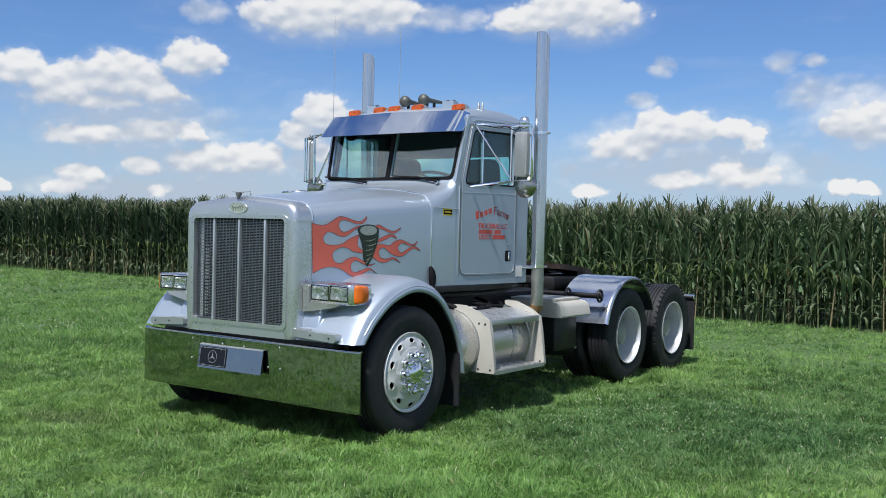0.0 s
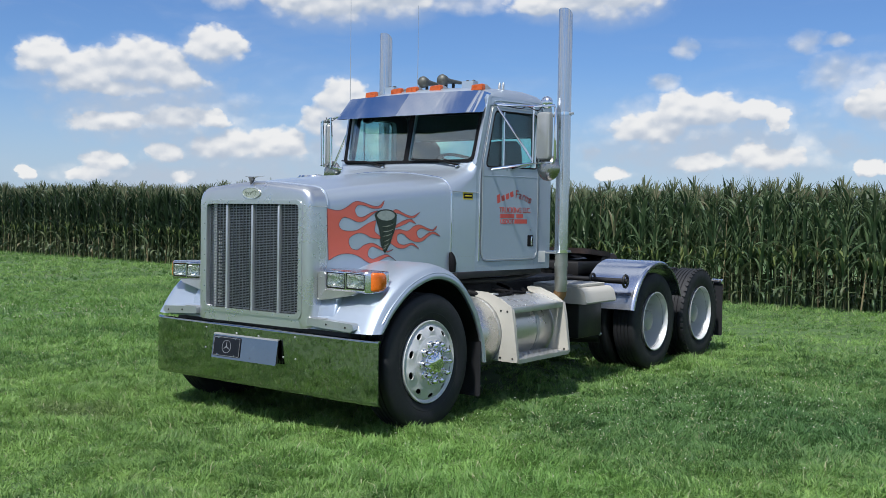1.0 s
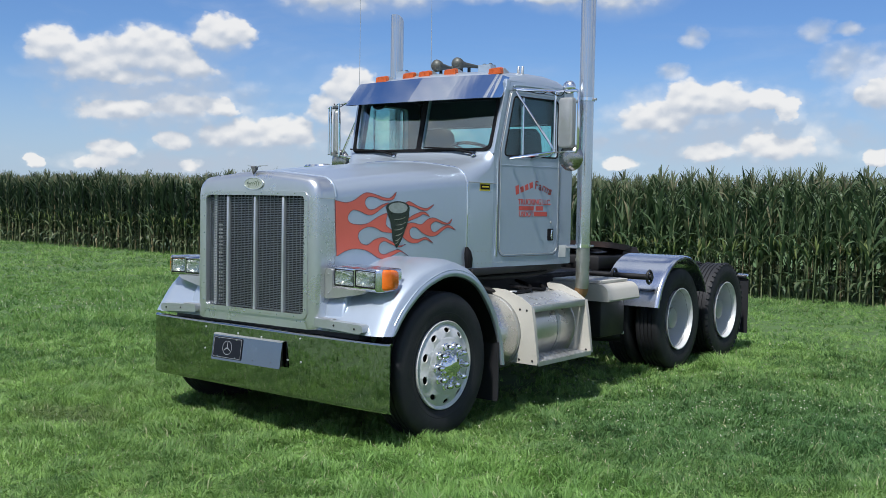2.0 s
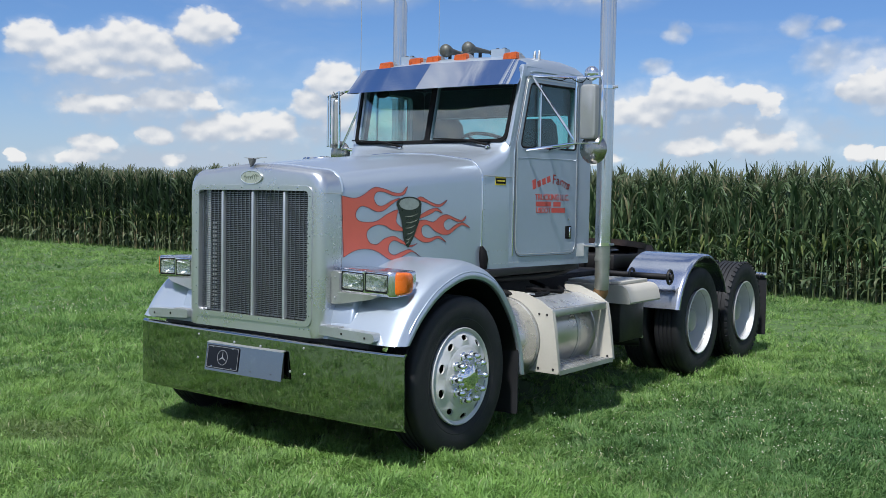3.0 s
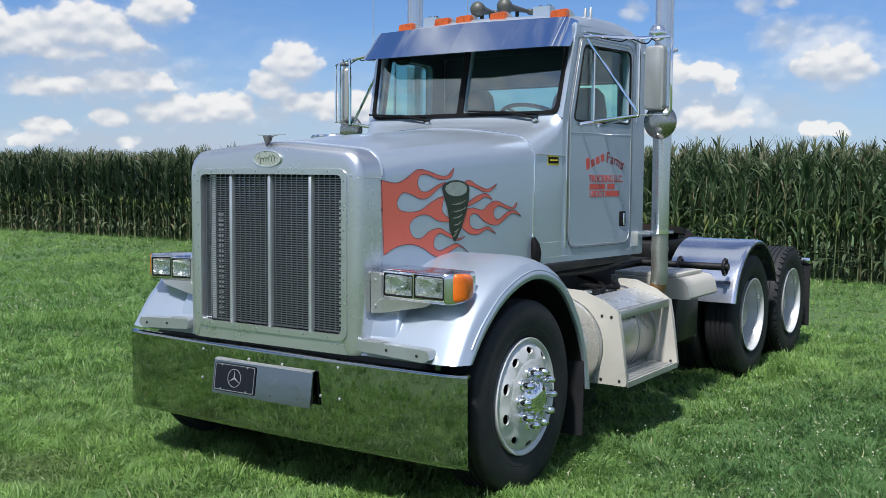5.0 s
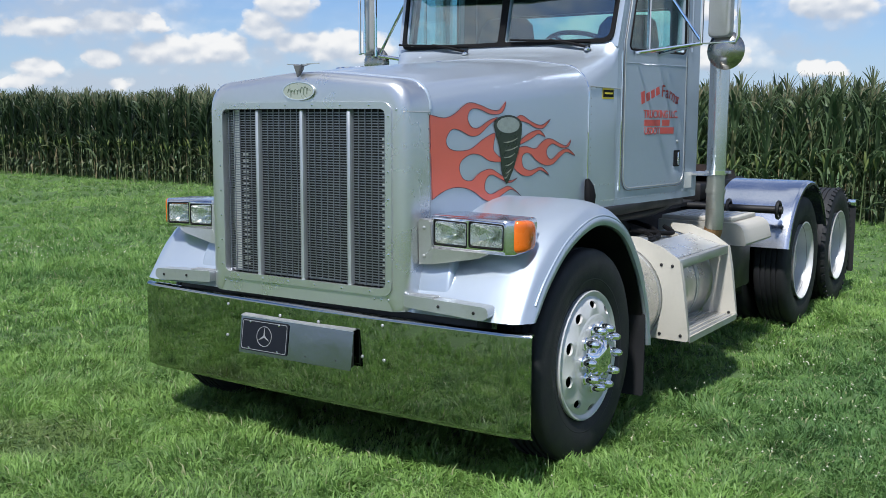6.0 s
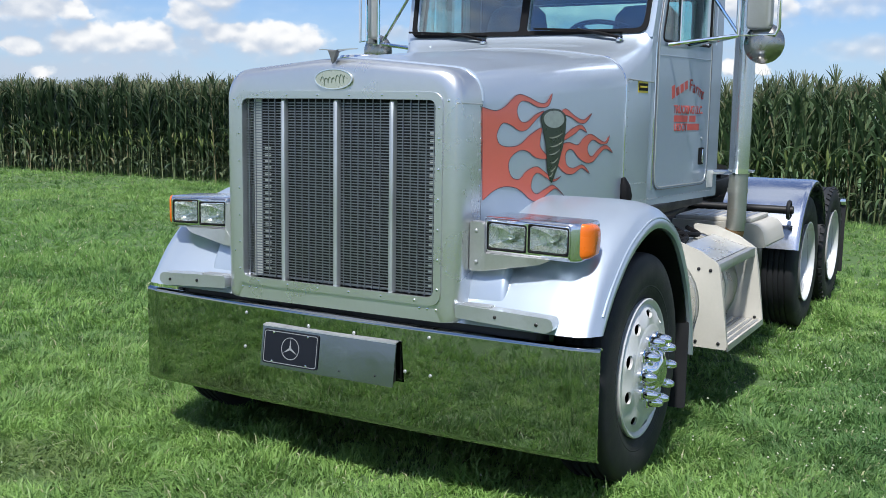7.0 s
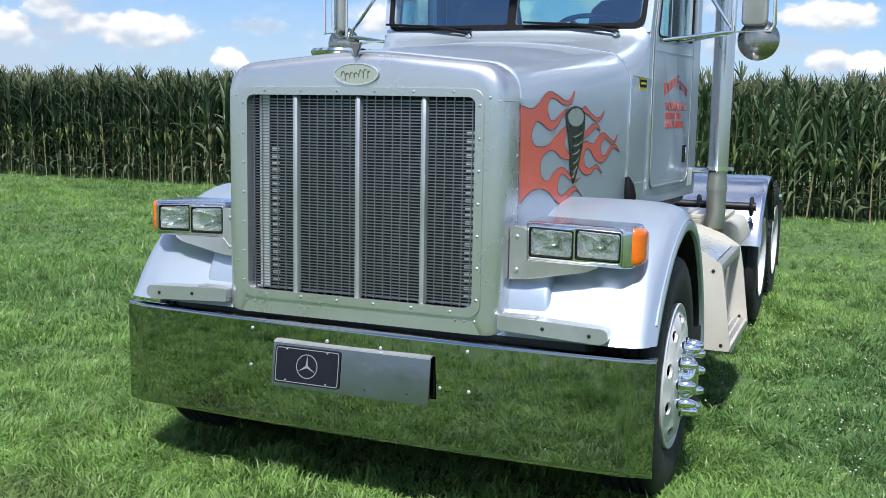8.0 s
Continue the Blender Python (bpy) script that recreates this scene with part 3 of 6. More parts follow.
def build_shell():
    """Radiator surround with its grille."""
    opening = rounded([(-0.51, 0.885, 0.035), (0.51, 0.885, 0.035), (0.51, 1.703, 0.035), (0, 1.705, 0.01), (-0.51, 1.703, 0.035)], 7)
    steps = [(-0.005, opening), (-0.058, opening)]
    for y, inset in ((-0.060, 0.062), (-0.055, 0.034), (-0.043, 0.016), (-0.022, 0.004), (0.0, 0.0), (0.118, -0.002)):
        steps.append((y, shell_outline(0.626 - inset, 0.782, 1.828 - inset * 0.7, 1.887 - inset * 0.75, 0.14, 0.03)))
    steps.append((0.118, shell_outline(0.60, 0.82, 1.80, 1.86, 0.13, 0.03)))
    bm = loft(bmesh.new(), [[(x, y, z) for x, z in o] for y, o in steps])
    shell = part("radiator_shell", bm, BRUSHED, truck, "brushed metal radiator surround")
    o = [q for q in shell_outline(0.629, 0.80, 1.829, 1.889, 0.14, 0.03) if q[1] > 1.0]
    o.sort(key=lambda q: math.atan2(q[0], q[1] - 1.2))
    part("hood_seal", tube(bmesh.new(), [(x, 0.119, z) for x, z in o], 0.008, 8), PAINT, shell)
    # raised bead round the opening, with screws
    o = rounded([(-0.545, 0.85, 0.06), (0.545, 0.85, 0.06), (0.545, 1.735, 0.06), (0, 1.738, 0.01), (-0.545, 1.735, 0.06)], 7)
    i = opening
    inner = [(x * 0.995, z) for x, z in i]
    bm = loft(bmesh.new(), [[(x, -0.058, z) for x, z in o], [(x * 0.997, -0.069, 0.5 * (z + 1.29) + 0.4985 * (z - 1.29)) for x, z in o], [(x, -0.069, z) for x, z in i], [(x, -0.02, z) for x, z in inner]])
    part("grille_surround", bm, BRUSHED, shell)
    screws = []
    for k in range(7):
        t = k / 6
        screws += [(-0.528, 0.92 + 0.75 * t), (0.528, 0.92 + 0.75 * t)]
    for k in range(6):
        screws += [(-0.42 + 0.84 * k / 5, 1.721), (-0.42 + 0.84 * k / 5, 0.867)]
    for x, z in screws:
        part("screw", dome(bmesh.new(), (x, -0.069, z), (0, -1, 0), 0.006, 8), CHROME, shell)
    for sx in (-1, 1):
        for k in range(3):
            part("screw", dome(bmesh.new(), (sx * (0.44 + 0.04 * k), -0.060, 0.833), (0, -1, 0), 0.006, 8), CHROME, shell)
        part("screw", dome(bmesh.new(), (sx * 0.565, -0.057, 1.70), (0, -1, 0), 0.007, 8), CHROME, shell)
        part("screw", dome(bmesh.new(), (sx * 0.565, -0.057, 1.0), (0, -1, 0), 0.006, 8), CHROME, shell)
        bm = bmesh.new()
        for k in range(11):
            dome(bm, (sx * 0.629, 0.104, 1.02 + 0.066 * k), (sx, 0, 0), 0.0045, 6)
        tagged(part("rivet_row", bm, CHROME, shell), kind="stuff")
        # seam between the crown and the side
        bm = bmesh.new()
        tube(bm, [(sx * 0.57, -0.0555, 1.69), (sx * 0.603, -0.047, 1.69), (sx * 0.618, -0.028, 1.69), (sx * 0.628, 0.0, 1.69), (sx * 0.6295, 0.116, 1.69)], 0.0028, 6)
        part("seam", bm, DULL, shell)
    # oval badge with a plain wavy bar
    oval = lambda a, b: [(a * math.cos(2 * math.pi * k / 40), 1.788 + b * math.sin(2 * math.pi * k / 40)) for k in range(40)]
    front = lambda h: (lambda u, v, d: (u, -0.061 - h + d, v))
    bm = sheet(bmesh.new(), oval(0.098, 0.044), [], front(0.007), 0.012)
    badge = part("oval_badge", bm, BADGE, shell, "pale oval enamel badge")
    part("rim_line", sheet(bmesh.new(), oval(0.098, 0.044), [oval(0.094, 0.040)], front(0.009), 0.003), CHROME, badge)
    wave = []
    for k in range(91):
        q = 2 * math.pi * 6.2 * k / 90
        tall = (0.019, 0.010, 0.012, 0.008, 0.017, 0.018, 0.010)[min(6, int(6.2 * k / 90))]
        wave.append((-0.062 + 0.124 * k / 90 - 0.0045 * math.cos(q), 0.0, 1.786 + 0.10 * (0.124 * k / 90 - 0.062) + tall * math.sin(q)))
    bm = tube(bmesh.new(), [(u, -0.0690, v) for u, _, v in wave], 0.0017, 6)
    part("looping_stroke", bm, BADGE_LINE, badge)
    # grille
    bm = box(bmesh.new(), -0.545, 0.545, 0.05, 0.09, 0.84, 1.74)
    core = part("radiator", bm, CORE, truck, "dark radiator core behind the grille")
    for x in (-0.452,):
        bm = sheet(bmesh.new(), rounded([(x - 0.022, 0.89, 0.004), (x + 0.022, 0.89, 0.004), (x + 0.022, 1.70, 0.004), (x - 0.022, 1.70, 0.004)], 2), [], lambda u, v, d: (u, -0.026 + d, v), 0.004)
        part("mounting_strip", bm, WHITE, core)
    for sx in (-1, 1):
        bm = bmesh.new()
        x = -0.40 if sx < 0 else 0.475
        for k in range(20 if sx < 0 else 23):
            z = 0.92 + 0.029 * k
            box(bm, x - 0.016, x + 0.016, -0.022, -0.016, z, z + 0.013)
        part("louvre_strip", bm, WHITE, core)
    bm = box(bmesh.new(), -0.52, 0.52, -0.024, -0.018, 0.886, 0.892)
    grille = part("grille", bm, DULL, truck, "grey metal mesh radiator grille with three upright bars")
    slat = None
    for k in range(65):
        z = 0.897 + 0.01232 * k
        if slat is None:
            bm = box(bmesh.new(), -0.512, 0.512, -0.0016, 0.0016, -0.0023, 0.0023)
            ob = part("slat", bm, SLAT, grille)
            slat = ob.data
        else:
            ob = new("slat", slat)
            ob.parent = grille
        ob.location = (0, -0.036, z)
    wire = None
    for k in range(27):
        if k % 7 == 6:
            continue
        x = -0.49 + 0.0377 * k
        if wire is None:
            bm = box(bmesh.new(), -0.0017, 0.0017, -0.002, 0.002, -0.41, 0.41)
            ob = part("upright_wire", bm, SLAT, grille)
            wire = ob.data
        else:
            ob = new("upright_wire", wire)
            ob.parent = grille
        ob.location = (x, -0.042, 1.294)
    for x in (-0.283, 0.004, 0.292):
        bm = loft(bmesh.new(), [[(x - w, -0.036, z), (x - w, -0.050, z), (x - 0.7 * w, -0.050 - d, z), (x, -0.054 - d, z), (x + 0.7 * w, -0.050 - d, z), (x + w, -0.050, z), (x + w, -0.036, z)]
                                for z, w, d in ((0.884, 0.0138, 0.010), (1.29, 0.0132, 0.010), (1.688, 0.0138, 0.010), (1.696, 0.0138, 0.006), (1.701, 0.011, 0.0))], True, True)
        part("upright_bar", bm, BRACE, grille)
    # winged ornament on the nose: a wedge pointing down, wings spread
    wedge = [(-0.027, 1.910), (-0.010, 1.872), (0.0, 1.846), (0.010, 1.872), (0.027, 1.910), (0.0, 1.905)]
    bm = loft(bmesh.new(), [[(u * f, y, 1.90 + (v - 1.90) * f + 0.003 * k) for u, v in wedge] for k, (y, f) in enumerate(((-0.076, 0.85), (-0.071, 0.95), (-0.052, 0.8), (-0.030, 0.4)))], True, True)
    orn = part("hood_ornament", bm, ORNAMENT, truck, "small winged metal hood ornament")
    for sx in (-1, 1):
        bm = loft(bmesh.new(), [[(sx * x, y, z), (sx * x, y + w, z + 0.002), (sx * x, y + w, z + 0.005), (sx * x, y, z + 0.005)] for x, y, z, w in ((0.006, -0.072, 1.903, 0.045), (0.045, -0.058, 1.911, 0.030), (0.10, -0.035, 1.914, 0.008))], True, True)
        part("wing", bm, DULL, orn)


def build_hood():
    secs = []
    for k in range(9):
        t = k / 8
        y = 0.120 + (1.505 - 0.120) * t
        secs.append(u_section(y, side_x(y), 1.05, 1.816 + 0.149 * t ** 0.9, 1.888 + 0.125 * t ** 0.85, 0.135 + 0.03 * t, 8, 6))
    hood = part("hood", loft(bmesh.new(), secs, False), PAINT, truck, "silver painted hood with flame artwork", sharp=60)
    edge = u_section(1.508, side_x(1.508) + 0.003, 1.29, 1.968, 2.016, 0.165, 8, 6)
    part("rear_seam", tube(bmesh.new(), edge, 0.0045, 6), CHROME, hood)
    for sx in (-1, 1):
        bm = tube(bmesh.new(), [(sx * 0.767, 1.50, 1.325), (sx * 0.772, 1.51, 1.285), (sx * 0.778, 1.515, 1.23), (sx * 0.775, 1.52, 1.16)], [0.012, 0.030, 0.036, 0.028], 10)
        part("hood_latch", bm, TRIM, hood, "black rubber hood latch")
    return hood


FLAME_UPPER = [(0.111, 1.678), (0.217, 1.664), (0.294, 1.683), (0.395, 1.735), (0.487, 1.728), (0.583, 1.705), (0.653, 1.706), (0.709, 1.748), (0.676, 1.692),
               (0.584, 1.683), (0.488, 1.706), (0.421, 1.704), (0.395, 1.664), (0.426, 1.622), (0.484, 1.618), (0.568, 1.653), (0.638, 1.667), (0.569, 1.631),
               (0.486, 1.584), (0.419, 1.578), (0.337, 1.605), (0.273, 1.609), (0.232, 1.564), (0.254, 1.523), (0.325, 1.509), (0.423, 1.517), (0.521, 1.562), (0.616, 1.59)]
FLAME_LOWER = [(0.609, 1.544), (0.612, 1.501), (0.687, 1.45), (0.579, 1.453), (0.5, 1.484), (0.424, 1.49), (0.352, 1.463), (0.333, 1.422), (0.364, 1.375),
               (0.43, 1.364), (0.496, 1.399), (0.582, 1.414), (0.654, 1.389), (0.748, 1.35), (0.817, 1.362), (0.749, 1.338), (0.665, 1.362), (0.592, 1.385),
               (0.546, 1.363), (0.538, 1.315), (0.589, 1.289), (0.668, 1.308), (0.75, 1.32), (0.862, 1.259), (0.77, 1.303), (0.697, 1.286), (0.608, 1.254),
               (0.537, 1.263), (0.45, 1.307), (0.374, 1.33), (0.286, 1.335), (0.208, 1.32), (0.131, 1.287)]
LICK_HIGH = [(0.803, 1.668), (0.85, 1.68), (0.94, 1.647), (1.031, 1.629), (1.118, 1.661), (1.053, 1.615), (0.982, 1.615), (0.901, 1.64), (0.823, 1.653)]
LICK_MIDDLE = [(0.83, 1.55), (0.924, 1.589), (1.013, 1.603), (1.071, 1.566), (1.004, 1.583), (0.946, 1.562), (0.84, 1.53)]
LICK_REAR = [(0.832, 1.517), (0.889, 1.521), (0.979, 1.508), (1.048, 1.545), (1.12, 1.558), (1.218, 1.529), (1.28, 1.518), (1.327, 1.549), (1.303, 1.512),
             (1.231, 1.507), (1.143, 1.529), (1.088, 1.502), (1.095, 1.464), (1.139, 1.448), (1.221, 1.488), (1.297, 1.5), (1.373, 1.46), (1.288, 1.482),
             (1.228, 1.463), (1.151, 1.422), (1.078, 1.416), (0.994, 1.442), (0.931, 1.481), (0.882, 1.484), (0.855, 1.46), (0.871, 1.413), (0.937, 1.395),
             (1.037, 1.408), (1.114, 1.361), (1.028, 1.392), (0.939, 1.367), (0.861, 1.372), (0.782, 1.412), (0.771, 1.435)]


def build_artwork(hood):
    """Flames and a whirling funnel painted on both sides of the hood."""
    for sx in (-1, 1):
        for name, line, mark in (("flame", FLAME_UPPER + FLAME_LOWER, 0.0022), ("flame", LICK_HIGH, 0.0022), ("flame", LICK_MIDDLE, 0.0022), ("flame", LICK_REAR, 0.0022)):
            outline = [(p.x, p.y) for p in smooth_line([(u, v, 0) for u, v in line], 5)]
            bm = sheet(bmesh.new(), outline, [], on_side(sx, mark), 0.0012)
            ob = part(name, bm, FLAME, hood, "coral red painted flame")
            bm = bmesh.new()
            n = len(outline)
            strip = []
            for i, (u, v) in enumerate(outline):
                a, b = Vector(outline[i - 1]), Vector(outline[(i + 1) % n])
                d = (b - a)
                d = d.normalized() if d.length > 1e-6 else Vector((1, 0))
                strip.append(((u + d.y * 0.0014, v - d.x * 0.0014), (u - d.y * 0.0014, v + d.x * 0.0014)))
            f = on_side(sx, 0.0032)
            loft(bm, [[f(*p, 0), f(*q, 0)] for p, q in strip + strip[:1]], False)
            part("pinstripe", bm, FLAME_EDGE, ob)
        body = [(0.728 + 0.122 * math.cos(math.pi * (1 - k / 16)), 1.628 + 0.052 * math.sin(math.pi * k / 16)) for k in range(17)]
        right = [(0.845, 1.575), (0.825, 1.505), (0.80, 1.455), (0.775, 1.40), (0.745, 1.36), (0.722, 1.332)]
        left = [(0.700, 1.355), (0.675, 1.40), (0.668, 1.46), (0.655, 1.52), (0.63, 1.575)]
        funnel = part("funnel_picture", sheet(bmesh.new(), body + right + left, [], on_side(sx, 0.0048), 0.0014), FUNNEL, hood, "dark green whirling funnel picture")
        ell = [(0.728 + 0.098 * math.cos(2 * math.pi * k / 30), 1.63 + 0.040 * math.sin(2 * math.pi * k / 30)) for k in range(30)]
        part("funnel_mouth", sheet(bmesh.new(), ell, [], on_side(sx, 0.0062), 0.001), FUNNEL_TOP, funnel)
        for k, (u, v, w) in enumerate(((0.75, 1.555, 0.062), (0.757, 1.515, 0.058), (0.74, 1.478, 0.05), (0.74, 1.438, 0.036), (0.73, 1.40, 0.026), (0.715, 1.375, 0.018))):
            arc = [(u + w * (2 * t / 8 - 1), v + 0.010 * (2 * t / 8 - 1) - 0.010 * (1 - (2 * t / 8 - 1) ** 2)) for t in range(9)]
            band = [(p, q + 0.0045 * math.sin(math.pi * i / 8) + 0.0008) for i, (p, q) in enumerate(arc)] + [(p, q - 0.0012) for p, q in arc[::-1]]
            part("funnel_band", sheet(bmesh.new(), band, [], on_side(sx, 0.0062), 0.001), FUNNEL_BAND, funnel)


FENDER_LIP = [(0.075, 0.785), (0.215, 0.945), (0.43, 1.092), (0.72, 1.166), (1.005, 1.092), (1.215, 0.887), (1.345, 0.65), (1.392, 0.44)]


def build_fender(sx):
    lip = smooth_line([(0, y, z) for y, z in FENDER_LIP], 6)
    n = len(lip)
    secs = []
    for i, p in enumerate(lip):
        t = i / (n - 1)
        rad = Vector((0, p.y - 0.72, p.z - 0.52)).normalized()
        fwd = max(0.0, 1 - t / 0.18)
        rad = (rad * (1 - fwd) + Vector((0, -1, 0)) * fwd).normalized()
        swell = 0.098 * (1 - max(0.0, (t - 0.45) / 0.55)) ** 1.3 + 0.012
        inner = 0.60 + 0.45 * max(0.0, (t - 0.62) / 0.38) ** 1.2
        cut = [(1.190, -0.014), (1.207, -0.012), (1.212, 0.004), (1.211, 0.02), (1.203, 0.034), (1.196, 0.042)]
        body = [(0.98, 0.36), (0.955, 0.58), (0.90, 0.76), (0.82, 0.9), (0.66, 0.985), (0.40, 1.0), (0.15, 0.99), (0.0, 0.97)]
        w = 1.196 - inner
        cut += [(inner + w * f, 0.042 + (swell - 0.042) * d if swell > 0.06 else 0.042 * (1 - d) + swell * d) for f, d in body]
        top = [p + Vector((sx * x, 0, 0)) + rad * d for x, d in cut]
        under = [p + Vector((sx * (x - 0.01), 0, 0)) + rad * (d - 0.03) for x, d in cut[:5:-1]]
        secs.append([tuple(v) for v in top + under])
    fender = part("front_fender", loft(bmesh.new(), secs, True, True), PAINT, truck, "silver painted front fender", sharp=50)
    bead = []
    for p in lip[2:-9]:
        rad = Vector((0, p.y - 0.72, p.z - 0.52)).normalized()
        bead.append(p + Vector((sx * 1.2015, 0, 0)) + rad * 0.034)
    part("wheel_lip_bead", tube(bmesh.new(), bead, 0.0050, 8), PAINT, fender)
    # black inner wheel arch
    arch = []
    for i, p in enumerate(lip):
        rad = Vector((0, p.y - 0.72, p.z - 0.52)).normalized()
        q = p - rad * (0.006 + 0.012 * min(1.0, i / 6))
        arch.append([(sx * x, q.y, q.z) for x in (0.55, 0.9, 1.186)])
    bm = loft(bmesh.new(), arch, False)
    part("wheel_arch", bm, BLACK, fender)
    # bracket beside the shell, and the padded step over the bumper
    bm = sheet(bmesh.new(), rounded([(0.630, 1.000, 0.01), (0.700, 1.005, 0.006), (0.93, 1.045, 0.02), (0.985, 1.072, 0.006), (0.702, 1.078, 0.004), (0.697, 1.205, 0.012), (0.630, 1.210, 0.012)], 4), [],
               lambda u, v, d: (sx * u, 0.022 + 0.10 * max(0.0, u - 0.70) + d, v), 0.05)
    bmesh.ops.bevel(bm, geom=[e for e in bm.edges if e.calc_length() > 0 and len(e.link_faces) == 2 and e.calc_face_angle(0) > 1.0], offset=0.003, segments=1, affect="EDGES")
    br = part("lamp_bracket", bm, DULL, fender, "grey metal lamp bracket")
    for z in (1.04, 1.17):
        part("bolt", dome(bmesh.new(), (sx * 0.661, 0.0215, z), (0, -1, 0), 0.0095, 8), DULL, br)
    prof = rounded([(0.62, 0.815, 0.012), (1.02, 0.793, 0.03), (1.055, 0.81, 0.03), (1.045, 0.853, 0.03), (0.62, 0.872, 0.012)], 4)
    bm = sheet(bmesh.new(), prof, [], lambda u, v, d: (sx * u, -0.075 + 0.03 * (u - 0.62) + d, v), 0.075)
    pad = part("fender_brace", bm, BRACE, fender, "dull metal brace across the fender front")
    for x in (0.80, 0.98):
        part("bolt", dome(bmesh.new(), (sx * x, -0.075 + 0.03 * (x - 0.62) - 0.001, 0.846 - 0.06 * (x - 0.62)), (0, -1, 0), 0.008, 8), BLACK, pad)
    for k in range(4):
        part("rib", box(bmesh.new(), sx * 0.64, sx * 0.77, -0.066 + 0.016 * k, -0.058 + 0.016 * k, 0.866, 0.8745, 0.002), DULL, pad)
    secs = []
    for y, z, w in ((0.020, 0.80, 0.800), (0.024, 0.86, 0.798), (0.040, 0.93, 0.792), (0.070, 1.00, 0.782), (0.100, 1.045, 0.772)):
        secs.append([(sx * u, v, z) for u, v in rounded([(0.625, y, 0.004), (w, y, 0.028), (w + 0.012, 0.16, 0.004), (0.625, 0.16, 0.004)], 5)])
    part("corner_panel", loft(bmesh.new(), secs, True, True), PAINT, fender, sharp=60)
    return fender


def build_headlight(sx):
    def turned(u, y, v):
        return (sx * (0.69 + (u - 0.69) * 1.02), y + (u - 0.69) * 0.05, 1.149 + (v - 1.143) * 1.17)
    outline = lambda a, e=0.0: rounded([(0.69 + a, 1.082 + a, 0.012), (1.068 + e - a, 1.072 + a, 0.014), (1.068 + e - a, 1.205 - a, 0.020), (0.69 + a, 1.215 - a, 0.012)], 4)
    rec0 = lambda a, b, k: rounded([(a + k, 1.100 + k, 0.01), (b - k, 1.096 + k, 0.01), (b - k, 1.186 - k, 0.01), (a + k, 1.193 - k, 0.01)], 3)
    secs = [[turned(u, y, v) for u, v in outline(a, e)] for y, a, e in ((0.26, 0.012, 0.03), (0.25, 0.0, 0.03), (0.072, 0.0, 0.032), (0.060, 0.0, 0.028), (0.040, 0.001, 0.008), (0.034, 0.003, 0.001), (0.031, 0.008, 0.0))]
    bm = loft(bmesh.new(), secs)
    sheet(bm, outline(0.008), [rec0(0.709, 0.873, -0.0042), rec0(0.887, 1.051, -0.0042)], lambda u, v, d: turned(u, 0.031 + d, v), 0.02)
    pod = part("headlight", bm, POLISHED, truck, "twin rectangular headlights in a chrome housing")
    for a, b in ((0.709, 0.873), (0.887, 1.051)):
        rec = lambda k: rounded([(a + k, 1.100 + k, 0.01), (b - k, 1.096 + k, 0.01), (b - k, 1.186 - k, 0.01), (a + k, 1.193 - k, 0.01)], 3)
        bm = loft(bmesh.new(), [[turned(u, y, v) for u, v in rec(k)] for y, k in ((0.05, -0.0042), (0.031, -0.0042), (0.029, 0.0), (0.032, 0.002), (0.05, 0.003))])
        part("lamp_frame", bm, TRIM, pod)
        cx, cz = (a + b) / 2, 1.143
        secs = [[turned(cx + (u - cx) * f, y, cz + (v - cz) * f) for u, v in rec(0.006)] for y, f in ((0.033, 1.02), (0.050, 0.97), (0.074, 0.80), (0.094, 0.52), (0.102, 0.25), (0.104, 0.02))]
        part("reflector", loft(bmesh.new(), secs, True, False), REFLECTOR, pod)
        bm = lathe(bmesh.new(), [(0.070, 0.0), (0.071, 0.007), (0.076, 0.012), (0.098, 0.013)], 14, "y")
        part("bulb_shield", bm, REFLECTOR, pod, loc=(sx * (0.69 + (cx - 0.69) * 1.02), (cx - 0.69) * 0.05 - 0.010, cz + 0.006))
        lens = sheet(bmesh.new(), rec(0.004), [], lambda u, v, d: turned(u, 0.031 + d, v), 0.004)
        part("lens", lens, LENS, pod).visible_shadow = False
    secs = []
    for x, front, rear, h in ((1.102, 0.075, 0.225, 0.98), (1.112, 0.076, 0.226, 0.98), (1.124, 0.083, 0.223, 0.95), (1.134, 0.095, 0.216, 0.90),
                              (1.141, 0.111, 0.205, 0.83), (1.145, 0.130, 0.190, 0.75)):
        o = rounded([(front, 1.080, 0.022), (rear, 1.084, 0.045), (rear, 1.200, 0.045), (front, 1.206, 0.022)], 5)
        secs.append([(sx * (x - 0.004), u, 1.149 + (v - 1.143) * h * 1.17) for u, v in o])
    part("turn_signal", loft(bmesh.new(), secs, True, True), AMBER, pod, "orange turn signal lens")


